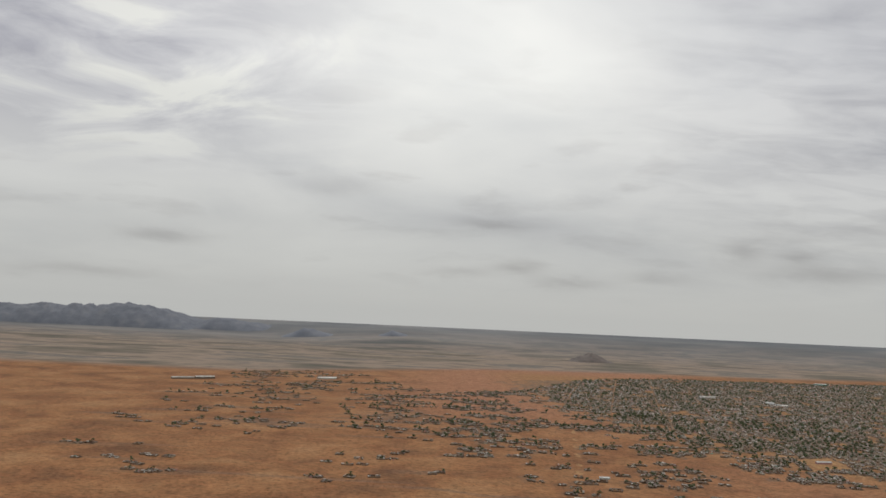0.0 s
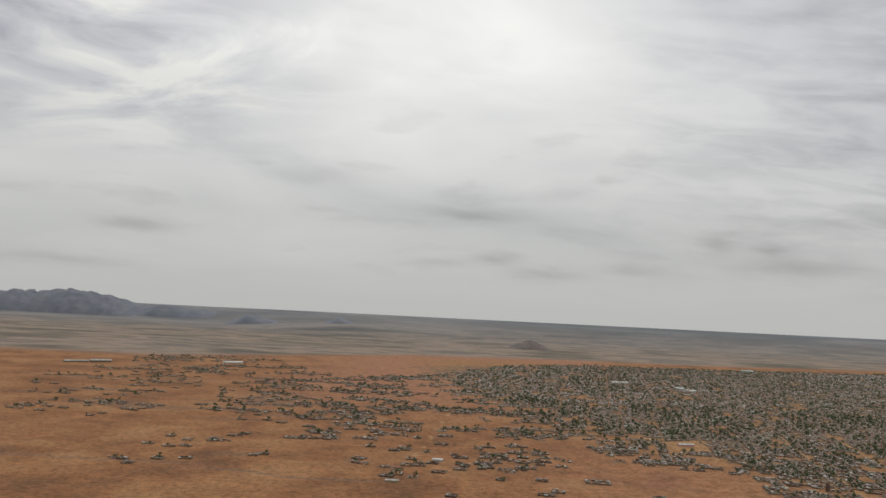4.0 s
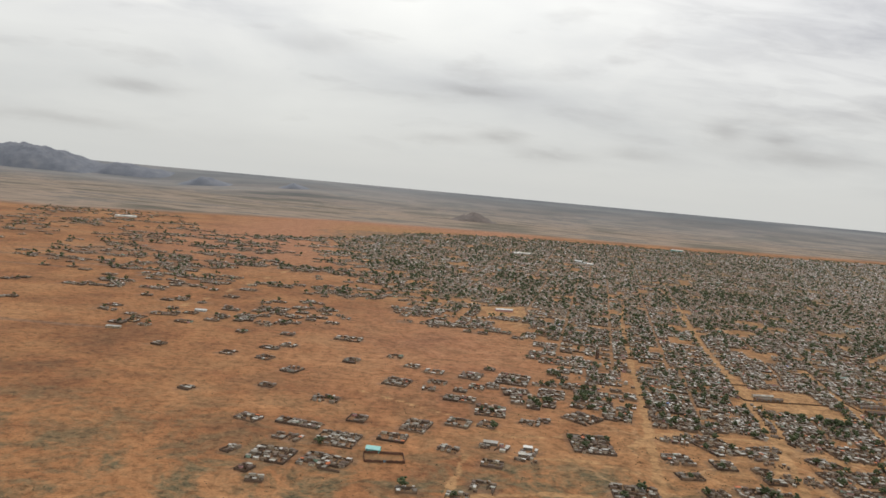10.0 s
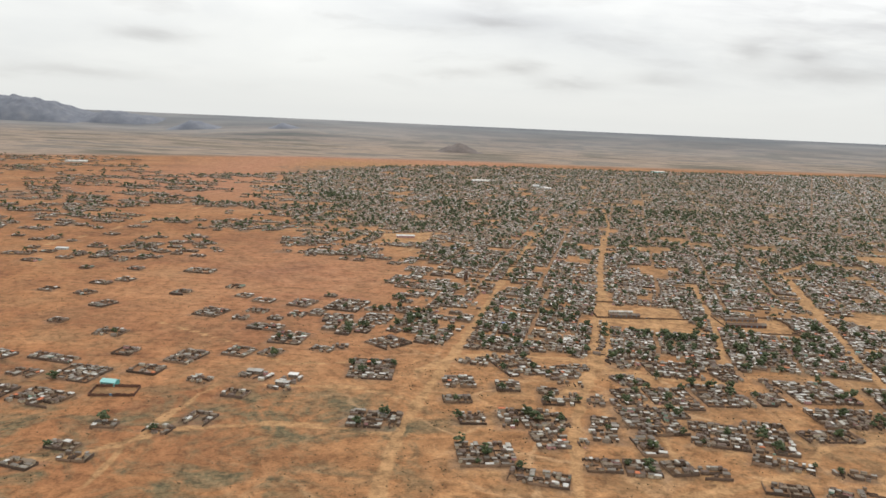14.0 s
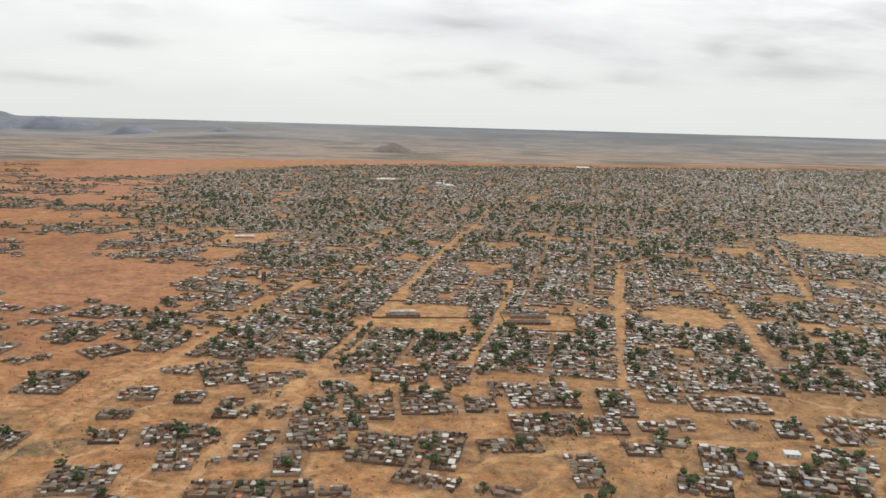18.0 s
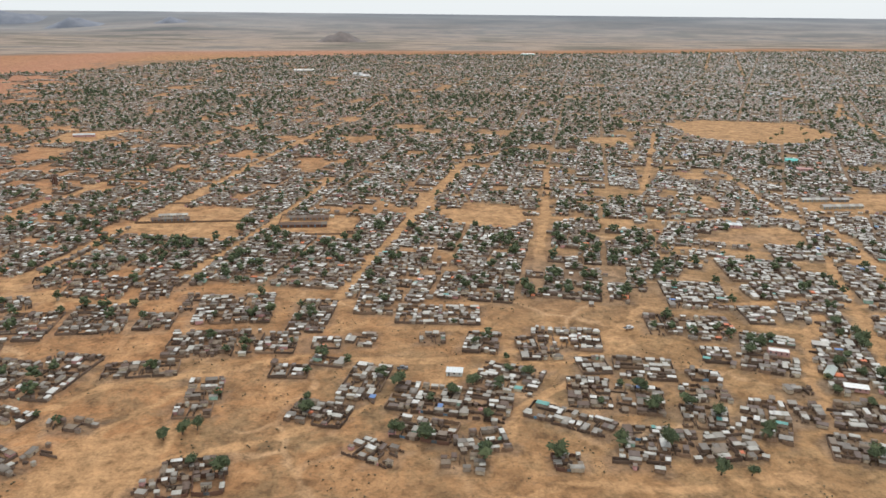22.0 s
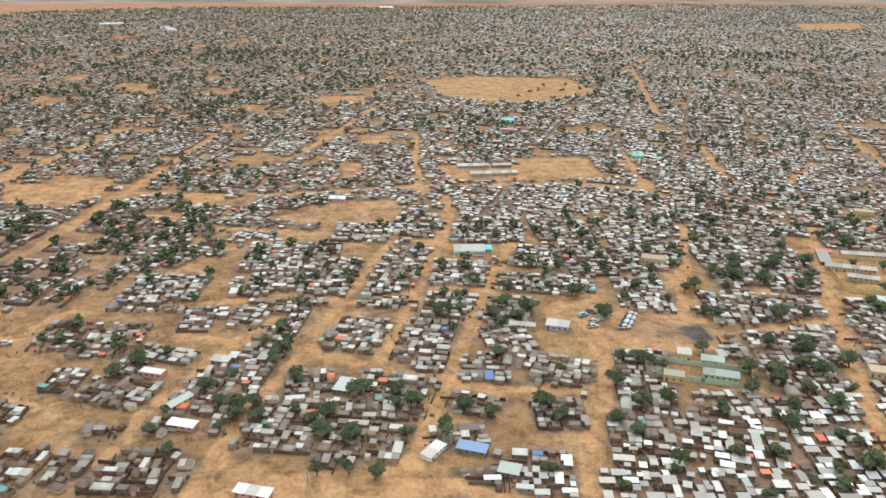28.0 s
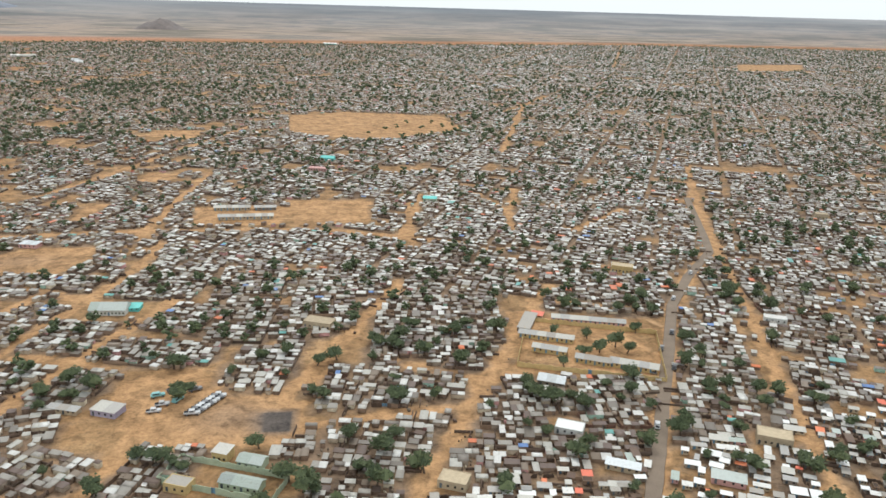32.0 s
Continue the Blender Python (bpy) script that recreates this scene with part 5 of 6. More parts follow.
# ---- the packed town, in cells along the turn of its streets ----
for ang_deg, west in ((-12.5, True), (-24.5, False)):
    ang = radians(ang_deg)
    c, s = math.cos(ang), math.sin(ang)
    for y_lo, y_hi, cu, cv, lane_u, lane_v, big, crowd0 in ((480 * S, 1150, 14.0, 12.5, 4, 3, 1.0, 1.0), (1150, 2100, 17.0, 15.0, 4, 3, 1.08, 0.95), (2100, 4300, 26.0, 22.0, 5, 3, 1.8, 1.15)):
        for i in range(-120, 420):
            u = i * cu + (i // lane_u) * 4.5
            for j in range(-20, 420):
                v = j * cv + (j // lane_v) * 3.5
                x, y = u * c - v * s, u * s + v * c
                if not (y_lo <= y + (130 * noise.noise((x / 150.0, y / 150.0, 61.0)) if y > 900 else 0) < y_hi) or x < X0 or x > (1500 + 0.80 * (y / S - 380)) * S or -0.2539 * x + 0.9672 * y < 140 * S:
                    continue
                jj, ii = cell_at(x, y)
                if not town_in[jj, ii] or mapped_in[jj, ii] or taken[jj, ii] or ((x / S - 0.22 * (y / S - 600)) < 1150) != west:
                    continue
                gap = noise.noise((x / 70.0, y / 70.0, 3.0)) + 0.6 * noise.noise((x / 25.0, y / 25.0, 9.0))
                if gap > (0.36 if west else 0.48) or rnd.random() < 0.07:
                    continue
                edge = np.interp(y / S, [820, 930, 1060, 1240, 1600, 1900, 2500], [620, 610, 590, 470, 330, 225, 165]) * S
                if y > 950 and rnd.random() > 0.36 + (x - edge) / 220.0 + 0.5 * noise.noise((x / 90.0, y / 60.0, 33.0)):
                    continue
                bright = 1 if rnd.random() * (1.0 if y < 1300 else 1.15 if y < 2000 else 1.0) < np.interp(x / S - 0.25 * (y / S - 600), [850, 1150, 1400], [0.15, 0.5, 0.9]) else 0
                green = noise.noise((x / 160.0, y / 160.0, 21.0))
                furnish(x + rnd.uniform(-1, 1), y + rnd.uniform(-1, 1), cu, cv, ang + rnd.gauss(0, 0.04), bright, crowd0 * (0.9 if bright else 0.75), 0.6 if y < 1500 else 0.0, (0.54 if west or y > 1150 else 0.42) + 0.7 * green + (0.45 if y > 2100 else 0.1 if y > 1400 else 0) + (0.12 if west and y > 950 else 0), big)

# ---- looser compounds between the open sand and the packed town ----
LOOSE = [(545, 900), (560, 800), (632, 700), (640, 600), (655, 520), (900, 480), (1060, 500), (1060, 660), (960, 680), (860, 700), (760, 740), (680, 780), (640, 860)]
for i in range(-10, 90):
    for j in range(20, 130):
        u, v, ang = i * 15.5, j * 13.5, radians(-12)
        x, y = u * math.cos(ang) - v * math.sin(ang) + rnd.gauss(0, 1.5), u * math.sin(ang) + v * math.cos(ang) + rnd.gauss(0, 1.5)
        jj, ii = cell_at(x, y)
        if inside(LOOSE, np.array([x]), np.array([y]))[0] and not mapped_in[jj, ii] and rnd.random() < (0.95 if x < 800 * S else 0.55) and noise.noise((x / 45, y / 45, 14)) > (-0.4 if x < 800 * S else -0.2):
            if all(free(x + a * 7, y + b * 6, 0.8) for a in (-1, 0, 1) for b in (-1, 0, 1)):
                furnish(x, y, 13.5, 11.5, ang + rnd.gauss(0, 0.15), 2 if rnd.random() < 0.5 else 0, 0.8, 0.9, 0.75 if x < 760 * S else 0.6)

# ---- gaps in the near blocks filled up with lean-tos and rooms ----
occ = np.zeros((720, 1500), bool)
OX, OY = 640 * S, 480 * S


def occupied(x, y, ang, w, d, mark=False):
    c, s = math.cos(ang), math.sin(ang)
    a, b = np.meshgrid(np.linspace(-w / 2, w / 2, max(2, int(w) + 1)), np.linspace(-d / 2, d / 2, max(2, int(d) + 1)))
    i, j = np.int32(x + a * c - b * s - OX), np.int32(y + a * s + b * c - OY)
    ok = (i >= 0) & (i < occ.shape[1]) & (j >= 0) & (j < occ.shape[0])
    if mark:
        occ[j[ok], i[ok]] = True
        return True
    return bool(occ[j[ok], i[ok]].any()) or not ok.all()


for r in HOUSES:
    occupied(*r[:5], True)
for _ in range(36000):
    x, y = rnd.uniform(650, 1850) * S, 490 * S + rnd.random() * 480 * S
    jj, ii = cell_at(x, y)
    if not (town_in[jj, ii] or mapped_in[jj, ii]) or -0.2539 * x + 0.9672 * y < 140 * S or lived[jj, ii] < 0.3 and (mapped_in[jj, ii] or rnd.random() < 0.6):
        continue
    east = smooth(x / S - 0.25 * (y / S - 600), 1110, 1240)
    if rnd.random() > (0.06 if mapped_in[jj, ii] else 0.25) + 0.75 * east or noise.noise((x / 40.0, y / 40.0, 41.0)) > 0.32:
        continue
    ang = radians(-24.5 if (x / S - 0.22 * (y / S - 600)) > 1150 else -12.5) + rnd.gauss(0, 0.03)
    hw, hd = rnd.uniform(2.6, 5.8), rnd.uniform(2.3, 3.3)
    if rnd.random() < 0.3:
        hw, hd = hd, hw
    ends = [cell_at(x + k * hw / 2 * math.cos(ang), y + k * hw / 2 * math.sin(ang)) for k in (-1, 0, 1)]
    if any(street_away[e] < 0.9 or field_in[e] or built_on[e] or (mapped_in[e] and lived[e] < 0.3) for e in ends):
        continue
    if not occupied(x, y, ang, hw + 0.2, hd + 0.2):
        occupied(x, y, ang, hw, hd, True)
        HOUSES.append((x, y, ang, hw, hd, rnd.uniform(1.5, 2.2), 1 if rnd.random() < 0.2 + 0.7 * east else 0))

# ---- thin scatter of compounds out on the sand ----
for _ in range(5200):
    x, y = rnd.uniform(-600, 560) * S, rnd.uniform(960, 2560) * S
    jj, ii = cell_at(x, y)
    edge = np.interp(y / S, [960, 1240, 1600, 1900, 2500], [560, 440, 330, 220, 150]) * S
    if town_in[jj, ii] or not free(x, y) or rnd.random() > np.exp(-(edge - x) / (330.0 if y < 1300 * S else 480.0)) * (0.7 if y < 1300 * S else 1.0) or noise.noise((x / 190, y / 90, 5)) < -0.05:
        continue
    for _k in range(rnd.choice((1, 2, 3))):
        furnish(x + rnd.gauss(0, 22), y + rnd.gauss(0, 9), rnd.uniform(12, 20), rnd.uniform(11, 16), rnd.gauss(-0.1, 0.1), 2, 0.5, 0.9, 0.6)


ground()


# ---- near houses, yards and trees are things of their own; the rest is joined ----
def away(r):
    return -0.2539 * r[0] + 0.9672 * r[1]


HOUSES.sort(key=away), YARDS.sort(key=away), TREES.sort(key=away)
kinds = [
    house("mud_house", 5, 4, 2.7, WALL_MUD, ROOF_RUST, "small mud-brick house with a rusty sheet roof", "shed", 1, 0),
    house("mud_house", 5, 4, 2.7, WALL_MUD, ROOF_GREY, "small mud-brick house with a grey sheet roof", "shed", 1, 1),
    house("straw_house", 5, 4, 2.5, WALL_MUD, THATCH, "small mud house with a dull straw roof", "shed", 1, 0),
    house("mud_house", 5, 4, 2.7, WALL_MUD, ROOF_ZINC, "mud-brick house with a bright zinc roof", "shed", 1, 1, DOOR_BLUE),
    house("block_house", 5, 4, 2.8, WALL_GREY, ROOF_ZINC, "cement-block house with a bright zinc roof", "shed", 1, 1, DOOR_BLUE),
    house("block_house", 5, 4, 2.8, WALL_GREY, ROOF_GREY, "cement-block house with a grey sheet roof", "shed", 1, 1),
    house("plastered_house", 5, 4, 2.8, WALL_CREAM, ROOF_ZINC, "cream plastered house with a pale sheet roof", "shed", 1, 2, DOOR_BLUE),
    house("plastered_house", 5, 4, 2.8, WALL_CREAM, ROOF_GREY, "cream plastered house with a grey sheet roof", "gable", 1, 1),
    house("plastered_house", 5, 4, 2.8, WALL_PINK, ROOF_GREEN, "pink plastered house with a weathered roof", "shed", 1, 1, DOOR_BLUE),
    house("shelter", 4, 3.4, 2.3, WALL_MUD, ROOF_ORANGE, "low shelter under an orange sheet", "shed", 1, 0),
    house("roofless_house", 5, 4, 2.2, WALL_MUD, FENCE, "unroofed mud-brick house with bare walls", "flat", 1, 0),
]
tagless = {2: [0, 0, 0, 2, 2, 10, 10, 10, 3, 3, 1], 1: [4, 4, 4, 4, 5, 5, 6, 3, 3, 6, 6, 6, 7, 7, 8, 0, 1, 10, 5, 3, 9], 0: [0, 0, 1, 1, 2, 3, 3, 3, 3, 3, 5, 10, 10, 10, 4, 4, 4, 6]}
NEAR_HOUSES, NEAR_YARDS, NEAR_TREES = 760, 215, 290
for x, y, ang, w, d, h, bright in HOUSES[:NEAR_HOUSES]:
    k = rnd.choice(tagless[bright])
    m = pose(x, y, -0.1, 0, 0, math.degrees(ang)) @ Matrix.Diagonal((w / 5, d / 4, h / 2.7, 1))
    tagged(copy_thing(kinds[k], m), group="houses of the town")
for k in kinds:
    for o in (*k.children_recursive, k):
        bpy.data.objects.remove(o)

body, top_bright, plain_far = [], [], []
for x, y, ang, w, d, h, bright in HOUSES[NEAR_HOUSES:]:
    if y < 1500:
        fall = rnd.uniform(0.1, 0.4)
        body.append((x, y, -0.4, w, d, h + 0.3, ang, fall, 0))
        top_bright.append((x, y, h - 0.1, w + 0.3, d + 0.3, 0.14, ang, fall, 0 if bright == 1 else 1))
        if w > 5.0 and rnd.random() < 0.55:
            top_bright[-1] = (x - 0.25 * w * math.cos(ang), y - 0.25 * w * math.sin(ang), h - 0.1, w / 2 + 0.15, d + 0.3, 0.14, ang, fall, 0 if bright == 1 else 1)
            top_bright.append((x + 0.25 * w * math.cos(ang), y + 0.25 * w * math.sin(ang), h - 0.06, w / 2 + 0.15, d + 0.3, 0.14, ang, fall, 0 if bright == 1 else 1))
    else:
        plain_far.append((x, y, -0.4, w, d, h + 0.4, ang, rnd.uniform(0.0, 0.4), 1 if bright == 1 else 2))
join_boxes("house_walls", body, [WALL_MIX], "walls of many small mud and block houses", "houses", True)
join_boxes("house_roofs", top_bright, [ROOF_BRIGHT, ROOF_DULL], "patchwork of grey, white and rusty sheet roofs", "roofs", True)
join_boxes("distant_houses", plain_far, [WALL_MIX, ROOF_BRIGHT, ROOF_DULL], "packed small houses of the far town", "houses")

join_boxes("yard_clutter", CLUTTER, [FENCE, THATCH, WALL_MIX], "piles, crates and heaps of brush in the yards", "clutter", True)

# yards
yard_kinds = [yard("yard_wall", FENCE, "dark mud and thorn wall round a dirt yard", True, False, 1), yard("yard_wall", FENCE, "crumbling mud wall round a dirt yard", False, True, 2),
           yard("yard_wall", FENCE_RED, "red-brown brick wall round a yard", True, False, 4), yard("yard_wall", WALL_MUD, "brown mud wall round a yard", False, False, 5),
           yard("yard_wall", FENCE, "partly fallen mud wall round a yard", False, True, 8)]
for x, y, ang, w, d in YARDS[:NEAR_YARDS]:
    copy_thing(rnd.choice(yard_kinds), pose(x, y, 0, 0, 0, math.degrees(ang) + rnd.choice((0, 0, 0, 180))) @ Matrix.Diagonal((w / 10, d / 10, rnd.uniform(0.8, 1.1), 1)))
for k in yard_kinds:
    for o in (*k.children_recursive, k):
        bpy.data.objects.remove(o)
walls = []
for x, y, ang, w, d in YARDS[NEAR_YARDS:]:
    c, s = math.cos(ang), math.sin(ang)
    for a, b, ww, dd in ((0, d / 2, w, 0.3), (0, -d / 2, w, 0.3), (w / 2, 0, 0.3, d), (-w / 2, 0, 0.3, d)):
        if rnd.random() < 0.8:
            walls.append((x + a * c - b * s, y + a * s + b * c, -0.4, ww, dd, rnd.uniform(1.3, 2.0), ang, 0.0, 0 if rnd.random() < 0.6 else 1))
for x, y, ang, n in WALLS:
    walls.append((x, y, -0.4, n, 0.3, rnd.uniform(1.2, 1.8), ang, rnd.uniform(0, 0.3), 0))
join_boxes("yard_walls", walls, [FENCE, WALL_MUD], "low mud walls between the yards", "walls", True)


# ---- trees ----
def clump(bm, p, r, rnd_):
    """A ragged tuft of leaves: eight uneven faces."""
    v = [bm.verts.new(Vector(p) + Vector(q) * r * rnd_.uniform(0.55, 1.25)) for q in ((1, 0, 0), (0, 1, 0), (-1, 0, 0), (0, -1, 0), (0, 0, 0.8), (0, 0, -0.7))]
    for a in range(4):
        bm.faces.new((v[a], v[(a + 1) % 4], v[4]))
        bm.faces.new((v[(a + 1) % 4], v[a], v[5]))


def tree(seed):
    """A neem or acacia of crown radius 1, to be scaled: trunk, limbs and a loose crown of tufts."""
    r = random.Random(seed)
    ob = new("tree")
    bm = bmesh.new()
    lean = Vector((r.uniform(-0.15, 0.15), r.uniform(-0.15, 0.15), 0.62))
    tube(bm, (0, 0, -0.1), lean, 0.10, 0.065)
    tips = []
    for k in range(6):
        a = k * math.tau / 6 + r.uniform(-0.4, 0.4)
        tip = lean + Vector((math.cos(a) * r.uniform(0.4, 0.75), math.sin(a) * r.uniform(0.4, 0.75), r.uniform(0.25, 0.65)))
        tube(bm, lean, tip, 0.05, 0.018, 5)
        tips.append(tip)
    part("trunk", bm, TRUNK, ob)
    bm = bmesh.new()
    heart = lean + Vector((0, 0, 0.42))
    lobes = [(heart + Vector((r.gauss(0, 0.27), r.gauss(0, 0.27), r.gauss(0.05, 0.14))), r.uniform(0.46, 0.66)) for _ in range(6)]
    for k in range(210):
        p, q = r.choice(lobes)
        d = Vector((r.gauss(0, 1), r.gauss(0, 1), r.gauss(0.15, 0.7))).normalized() * q * (0.55 + 0.45 * r.random())
        clump(bm, p + d, r.uniform(0.08, 0.16), r)
    for p, q in lobes:
        clump(bm, p, q * 1.0, r)
    part("crown", bm, LEAF, ob)
    return tagged(ob, "dark green broad-crowned tree among the yards" if seed % 2 else "small dark green tree with a loose crown", "tree", "trees of the town")


TREES += [(x * S, y * S, r) for x, y, r in ((1500, 1290, 4.5), (1515, 1305, 4.0), (1528, 1335, 4.5), (1545, 1300, 5.0), (1560, 1345, 4.0), (1570, 1310, 4.6), (1585, 1330, 4.2), (1480, 1262, 4.0), (1386, 653, 5.0), (1388, 657, 4.2), (1431, 598, 4.6), (1436, 592, 6.0), (1420, 618, 4.0), (1371, 690, 3.4), (1570, 690, 4.6), (1561, 685, 4.2), (1552, 681, 3.6),
          (1545, 706, 3.0), (1573, 683, 3.6), (1560, 700, 3.4), (1585, 705, 3.6), (1541, 672, 3.2), (924, 549, 4.2), (918, 545, 3.8), (929, 552, 3.4), (984, 612, 3.2), (1060, 615, 3.0), (1127, 517, 4.2), (1138, 516, 3.0),
          (1278, 545, 3.8), (1270, 549, 3.4), (1260, 549, 3.0), (1446, 685, 4.6), (1438, 680, 4.0), (1520, 648, 4.6), (1524, 645, 4.0))]
TREES.sort(key=away)
species = [tree(k) for k in range(7)]
for x, y, r in TREES[:NEAR_TREES]:
    copy_thing(rnd.choice(species), pose(x, y, 0, 0, 0, rnd.uniform(0, 360)) @ Matrix.Diagonal((r * rnd.uniform(0.95, 1.25), r * 1.1, r * rnd.uniform(0.85, 1.15), 1)))
for k in species:
    for o in (*k.children_recursive, k):
        bpy.data.objects.remove(o)


def tufts(name, centres, mat, label, category, kind="stuff"):
    """Ragged eight-faced tufts as one mesh: x, y, z, radius."""
    p = np.array(centres, float)
    g = np.random.default_rng(5)
    d = np.array(((1, 0, 0), (0, 1, 0), (-1, 0, 0), (0, -1, 0), (0, 0, 0.75), (0, 0, -0.6)), float)
    co = p[:, None, :3] + d * p[:, None, 3:4] * g.uniform(0.6, 1.3, (len(p), 6, 1))
    faces = np.array([(a, (a + 1) % 4, 4) for a in range(4)] + [((a + 1) % 4, a, 5) for a in range(4)])
    tri = (np.arange(len(p))[:, None, None] * 6 + faces).reshape(-1, 3)
    me = bpy.data.meshes.new(name)
    me.vertices.add(len(p) * 6)
    me.vertices.foreach_set("co", co.astype(np.float32).ravel())
    me.loops.add(len(tri) * 3)
    me.loops.foreach_set("vertex_index", tri.astype(np.int32).ravel())
    me.polygons.add(len(tri))
    me.polygons.foreach_set("loop_start", np.arange(0, len(tri) * 3, 3, dtype=np.int32))
    me.materials.append(mat)
    me.update(calc_edges=True)
    return tagged(new(name, me), label, category, kind=kind)


bits = []
for x, y, r in TREES[NEAR_TREES:]:
    n = 20 if y < 1050 else 9 if y < 1500 else 4 if y < 2100 else 2
    grow = 1.0 if y < 1500 else 1.3
    for _ in range(n):
        d = Vector((rnd.gauss(0, 1), rnd.gauss(0, 1), rnd.gauss(0, 0.7))).normalized() * r * 0.75 * rnd.random() ** 0.5
        bits.append((x + d.x, y + d.y, r * 0.95 + d.z, r * (grow if y > 1500 else 0.85) * rnd.uniform(0.30, 0.52)))
tufts("town_trees", bits, LEAF, "many dark green trees between the houses", "trees")
low = []
while len(low) < 14000:
    x, y = rnd.uniform(-420, 720) * S, 430 * S + rnd.random() ** 1.6 * 620 * S
    if noise.noise((x / 60, y / 60, 2)) + 0.4 * noise.noise((x / 17, y / 17, 4)) > rnd.uniform(-0.25, 0.5) and free(x, y, 1.0):
        low.append((x, y, 0.1, rnd.choice((0.2, 0.25, 0.3, 0.4, 0.6))))
while len(low) < 16500:
    x, y = rnd.uniform(640, 1240) * S, rnd.uniform(480, 720) * S
    if noise.noise((x / 30, y / 30, 2)) > 0.05 and free(x, y, 0.0):
        low.append((x, y, 0.1, rnd.choice((0.2, 0.25, 0.3, 0.4, 0.7))))
tufts("scrub", low, BUSH, "low dry bushes dotted over the sand", "scrub")

upland("hill", 711 * S, 3900 * S, 330, 240, [(0, 0), (0.15, 9), (0.38, 44), (0.5, 54), (0.62, 45), (0.82, 12), (1, 0)], ROCK_BROWN, "small brown rocky hill on the plain", 0.3, 60, 30, 0.02)
def ribbon(name, pts, width, mat, label, category):
    """A road laid along corners of the plan, 6 cm above the ground, with an uneven edge."""
    p = [Vector((x * S, y * S, 0)) for x, y in pts]
    fine = [p[k].lerp(p[k + 1], t / 8) for k in range(len(p) - 1) for t in range(8)] + [p[-1]]
    bm, last = bmesh.new(), None
    for k, q in enumerate(fine):
        t = (fine[min(k + 1, len(fine) - 1)] - fine[max(k - 1, 0)]).normalized().cross(Vector((0, 0, 1)))
        w = width / 2 * (1 + 0.12 * noise.noise(q / 9))
        row = [bm.verts.new(q + t * s * w + Vector((0, 0, z))) for s, z in ((-1, -0.2), (-0.96, 0.10), (0.96, 0.10), (1, -0.2))]
        for a in range(3 if last else 0):
            bm.faces.new((last[a], last[a + 1], row[a + 1], row[a]))
        last = row
    bmesh.ops.recalc_face_normals(bm, faces=bm.faces)
    return tagged(part(name, bm, mat), label, category, kind="structure")


ribbon("road", STREETS[21][1], 6.5, TAR, "worn dusty tarmac road through the town", "road")
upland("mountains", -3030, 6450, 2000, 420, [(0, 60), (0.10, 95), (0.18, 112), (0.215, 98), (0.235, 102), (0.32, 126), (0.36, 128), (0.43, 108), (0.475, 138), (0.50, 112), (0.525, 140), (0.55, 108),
       (0.60, 136), (0.655, 150), (0.70, 146), (0.78, 132), (0.85, 112), (0.91, 84), (0.955, 48), (1, 0)], ROCK_HAZY, "blue-grey mountain range with a flat-topped summit", 0.14, 300, 44, 0.013)
upland("mountains", -4700, 6450, 1400, 380, [(0, 0), (0.2, 60), (0.45, 95), (0.6, 82), (0.8, 104), (0.93, 80), (1, 60)], ROCK_HAZY, "blue-grey mountain range beyond the plain", 0.2, 120, 30, 0.011)
upland("far_hill", -1790, 6430, 700, 260, [(0, 0), (0.16, 42), (0.34, 76), (0.48, 70), (0.66, 52), (0.82, 46), (1, 0)], ROCK_HAZY, "low blue-grey hill at the foot of the mountains", 0.18, 90, 26)
upland("far_hill", -1069, 6000, 430, 200, [(0, 0), (0.2, 26), (0.42, 62), (0.55, 58), (0.78, 26), (1, 0)], ROCK_HAZY, "low blue-grey hill on the far plain", 0.18, 60, 20)
upland("far_hill", -419, 6000, 270, 160, [(0, 0), (0.28, 18), (0.5, 42), (0.72, 22), (1, 0)], ROCK_HAZY, "low faint hill on the far plain", 0.18, 50, 20)


# ---- vehicles ----
def vehicle(name, paint, label, bed=True):
    """A pickup or car, its nose to +x: body, cabin, glass, wheels and lamps."""
    ob = new(name)
    bm = bmesh.new()
    box(bm, 0, 0, 0.55, 4.9, 1.75, 0.55)
    box(bm, 1.6, 0, 1.08, 1.5, 1.6, 0.12)
    bmesh.ops.bevel(bm, geom=list(bm.edges), offset=0.07, segments=1, affect="EDGES")
    body_ = part("body", bm, paint, ob)
    bm = bmesh.new()
    v = box(bm, -0.1 if bed else -0.7, 0, 1.08, 2.0 if bed else 3.0, 1.6, 0.75)
    for k in v[4:]:
        k.co.x *= 0.82
        k.co.y *= 0.86
    part("cabin", bm, paint, ob)
    part("windscreen", built(box, 0.86 if bed else 0.72, 0, 1.2, 0.12, 1.35, 0.42), GLASS, ob)
    for s in (-1, 1):
        part("side_window", built(box, -0.1 if bed else -0.7, s * 0.77, 1.22, 1.3 if bed else 2.2, 0.06, 0.4), GLASS, ob)
        part("headlight", built(box, 2.44, s * 0.62, 0.78, 0.08, 0.3, 0.18), WALL_WHITE, ob)
    if bed:
        part("load_bed", built(box, -1.75, 0, 1.08, 1.3, 1.45, 0.06), RUBBER, ob)
    for x in (-1.5, 1.5):
        for s in (-1, 1):
            bm = bmesh.new()
            tube(bm, (x, s * 0.70, 0.36), (x, s * 0.93, 0.36), 0.37, 0.37, 12)
            w = part("wheel", bm, RUBBER, ob)
            bm = bmesh.new()
            tube(bm, (x, s * 0.925, 0.36), (x, s * 0.945, 0.36), 0.2, 0.2, 8)
            part("rim", bm, STEEL, w)
    return tagged(ob, label, "vehicle")


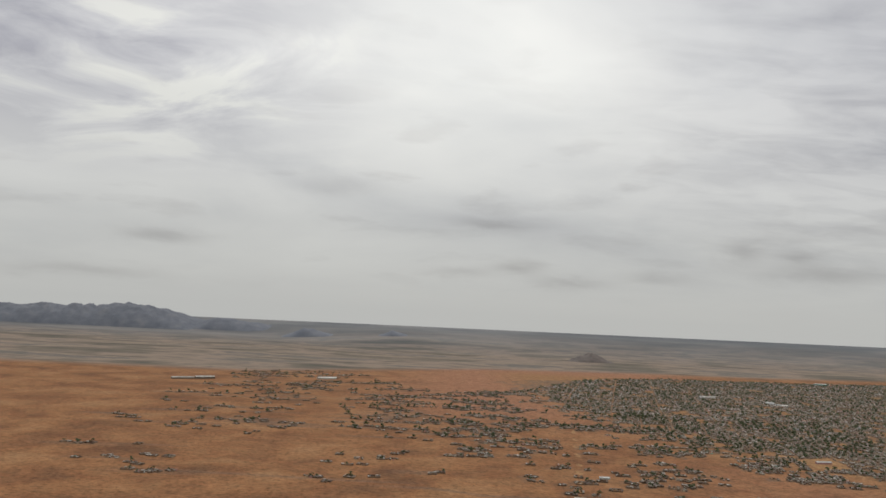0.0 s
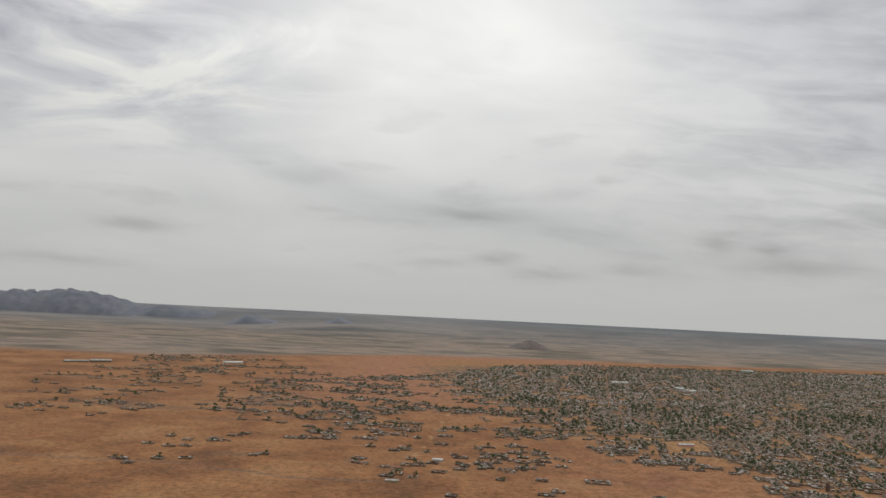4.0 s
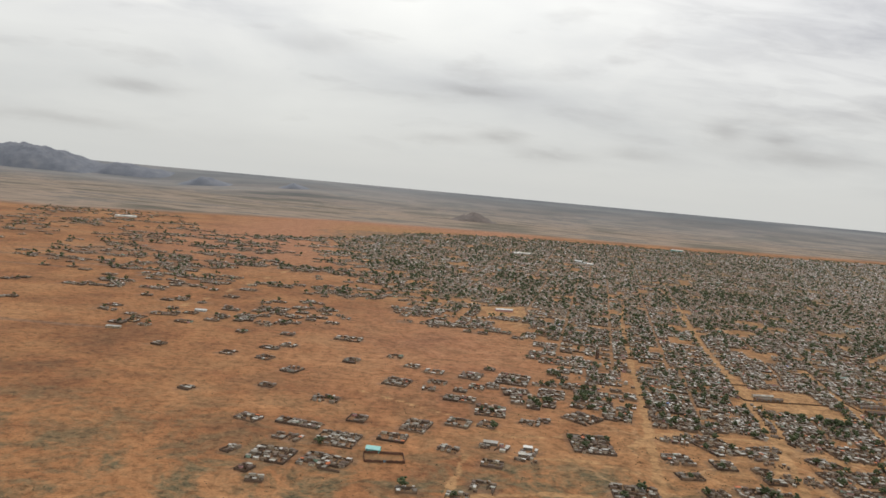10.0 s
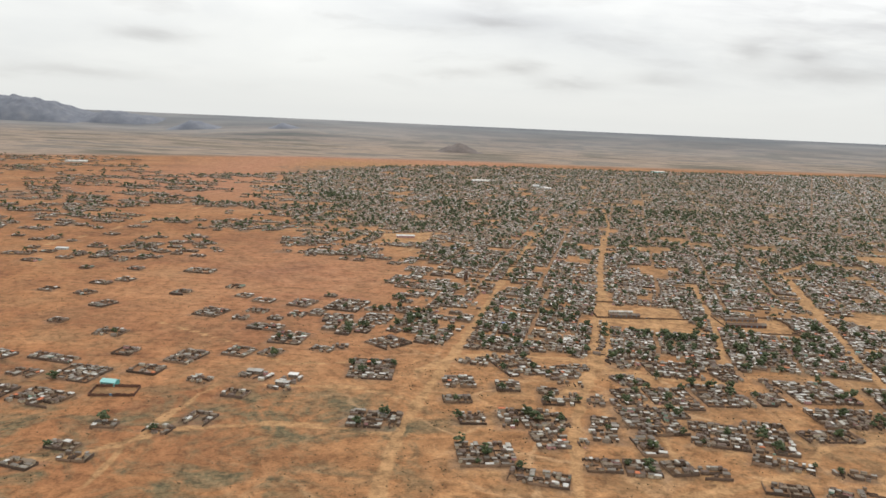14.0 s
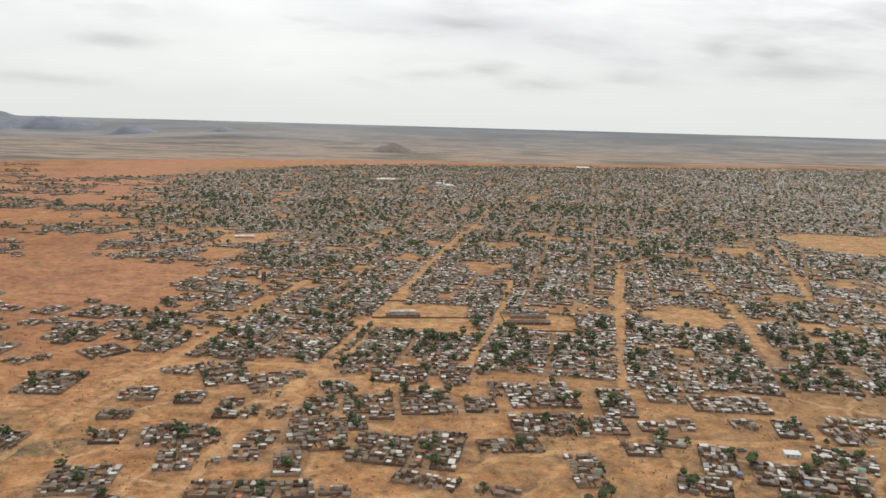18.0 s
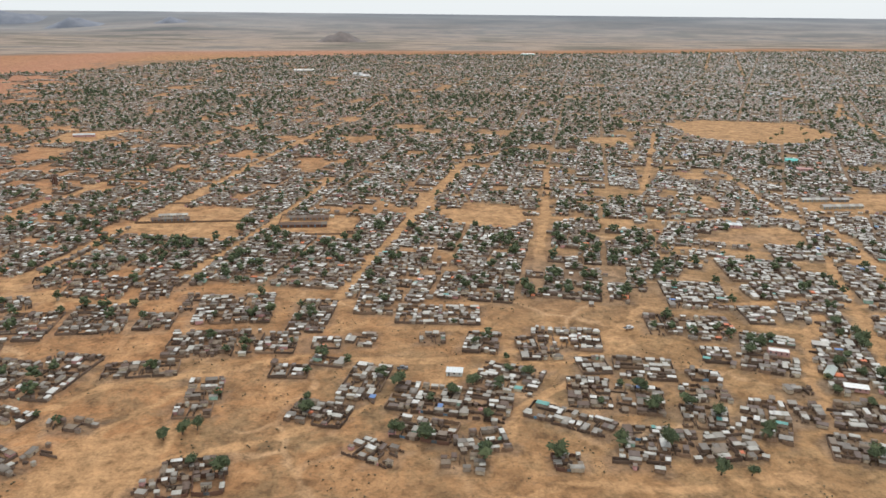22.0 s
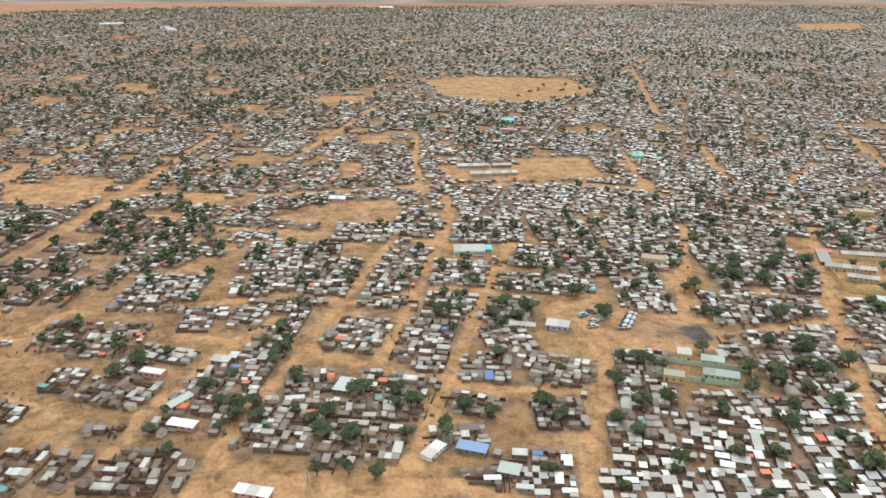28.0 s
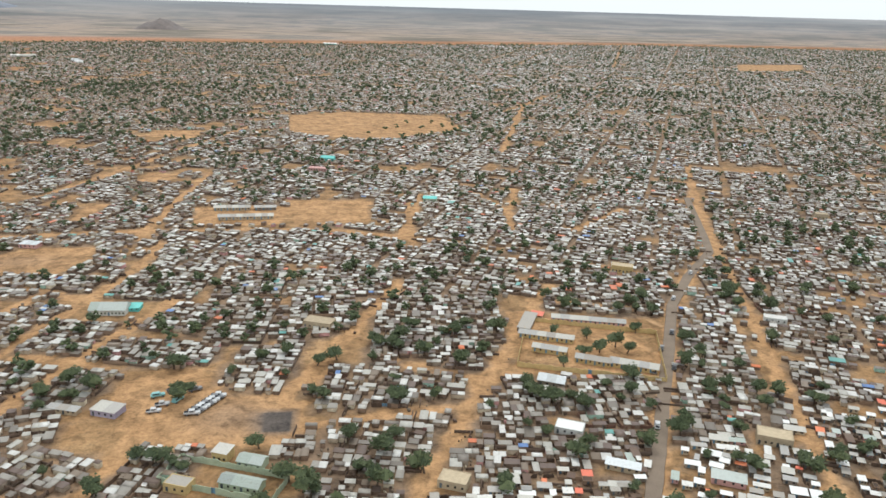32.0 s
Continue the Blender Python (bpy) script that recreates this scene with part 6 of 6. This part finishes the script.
CAR_WHITE, CAR_GREY = worn("white_car_paint", (0.62, 0.62, 0.60), 0.4, 0.08), worn("grey_car_paint", (0.20, 0.20, 0.20), 0.4, 0.2)
CAR_TEAL = worn("turquoise_car_paint", (0.25, 0.50, 0.48), 0.4, 0.08)
white_car, grey_car, teal_car = vehicle("pickup", CAR_WHITE, "white pickup parked in a row on the sandy lot"), vehicle("pickup", CAR_GREY, "dark pickup parked in a row on the sandy lot"), vehicle("minibus", CAR_TEAL, "turquoise minibus parked under a tree", False)
for k in range(9):
    copy_thing((white_car, grey_car)[k % 3 == 1], pose((1394 + 0.95 * k) * S, (642.5 + 1.6 * k) * S, -0.1, 0, 0, 2 + 5 * math.sin(k * 2.1)) @ Matrix.Scale(1.4, 4))
for k, (x, y, t) in enumerate(((1379, 657, 20), (1380, 645, 8), (1384, 660, -30), (1387, 653, 60), (1382, 650, 12), (1392, 661, 24))):
    copy_thing((teal_car, white_car, grey_car)[k % 3], pose(x * S, y * S, -0.1, 0, 0, t) @ Matrix.Scale(1.3, 4))
for k, (x, y, t) in enumerate(((1602, 703, 64), (1562, 621, 66), (1588, 667, 64), (1621, 746, 60), (1590, 686, 64), (1648, 785, 55), (1578, 664, 64), (1129, 651, 15), (1010, 605, 10))):
    o = copy_thing((grey_car, white_car)[k % 2], pose(x * S, y * S, -0.1, 0, 0, t) @ Matrix.Scale(1.3, 4))
    o["label"] = "white car on the dirt road" if k % 2 else "dark car on the dirt road"
for k in (white_car, grey_car, teal_car):
    for o in (*k.children_recursive, k):
        bpy.data.objects.remove(o)


# ---- lattice masts ----
def mast(x, y, h, base, label):
    ob = new("lattice_mast")
    legs = []
    for k in range(3):
        a = k * math.tau / 3
        p, q = Vector((base * math.cos(a), base * math.sin(a), -0.3)), Vector((0.25 * math.cos(a), 0.25 * math.sin(a), h))
        legs.append((p, q))
        bm = bmesh.new()
        tube(bm, p, q, 0.09, 0.06, 5)
        part("leg", bm, STEEL, ob)
    n = int(h / 2)
    for k in range(3):
        bm = bmesh.new()
        (a, b), (c, d) = legs[k], legs[(k + 1) % 3]
        for i in range(n):
            tube(bm, a.lerp(b, i / n), c.lerp(d, (i + 1) / n), 0.04, 0.04, 4)
            tube(bm, a.lerp(b, (i + 1) / n), c.lerp(d, (i + 1) / n), 0.04, 0.04, 4)
        part("bracing", bm, STEEL, ob)
    for k in range(3):
        bm = bmesh.new()
        box(bm, 0.5 * math.cos(k * 2.1), 0.5 * math.sin(k * 2.1), h - 2.5, 0.3, 0.3, 1.8)
        part("antenna", bm, WALL_WHITE, ob)
    ob.matrix_basis = pose(x * S, y * S, 0)
    return tagged(ob, label, "mast")


mast(1259, 516, 30, 1.6, "slender grey steel lattice mast between the yards")
mast(1507, 1904, 45, 2.5, "tall pale lattice mast in the far town")

# ---- bring the whole place to the scale of the walk ----
for ob in list(scene.collection.objects):
    if ob.parent is None and ob.type in {"MESH", "EMPTY"}:
        ob.matrix_basis = Matrix.Scale(SHRINK, 4) @ ob.matrix_basis
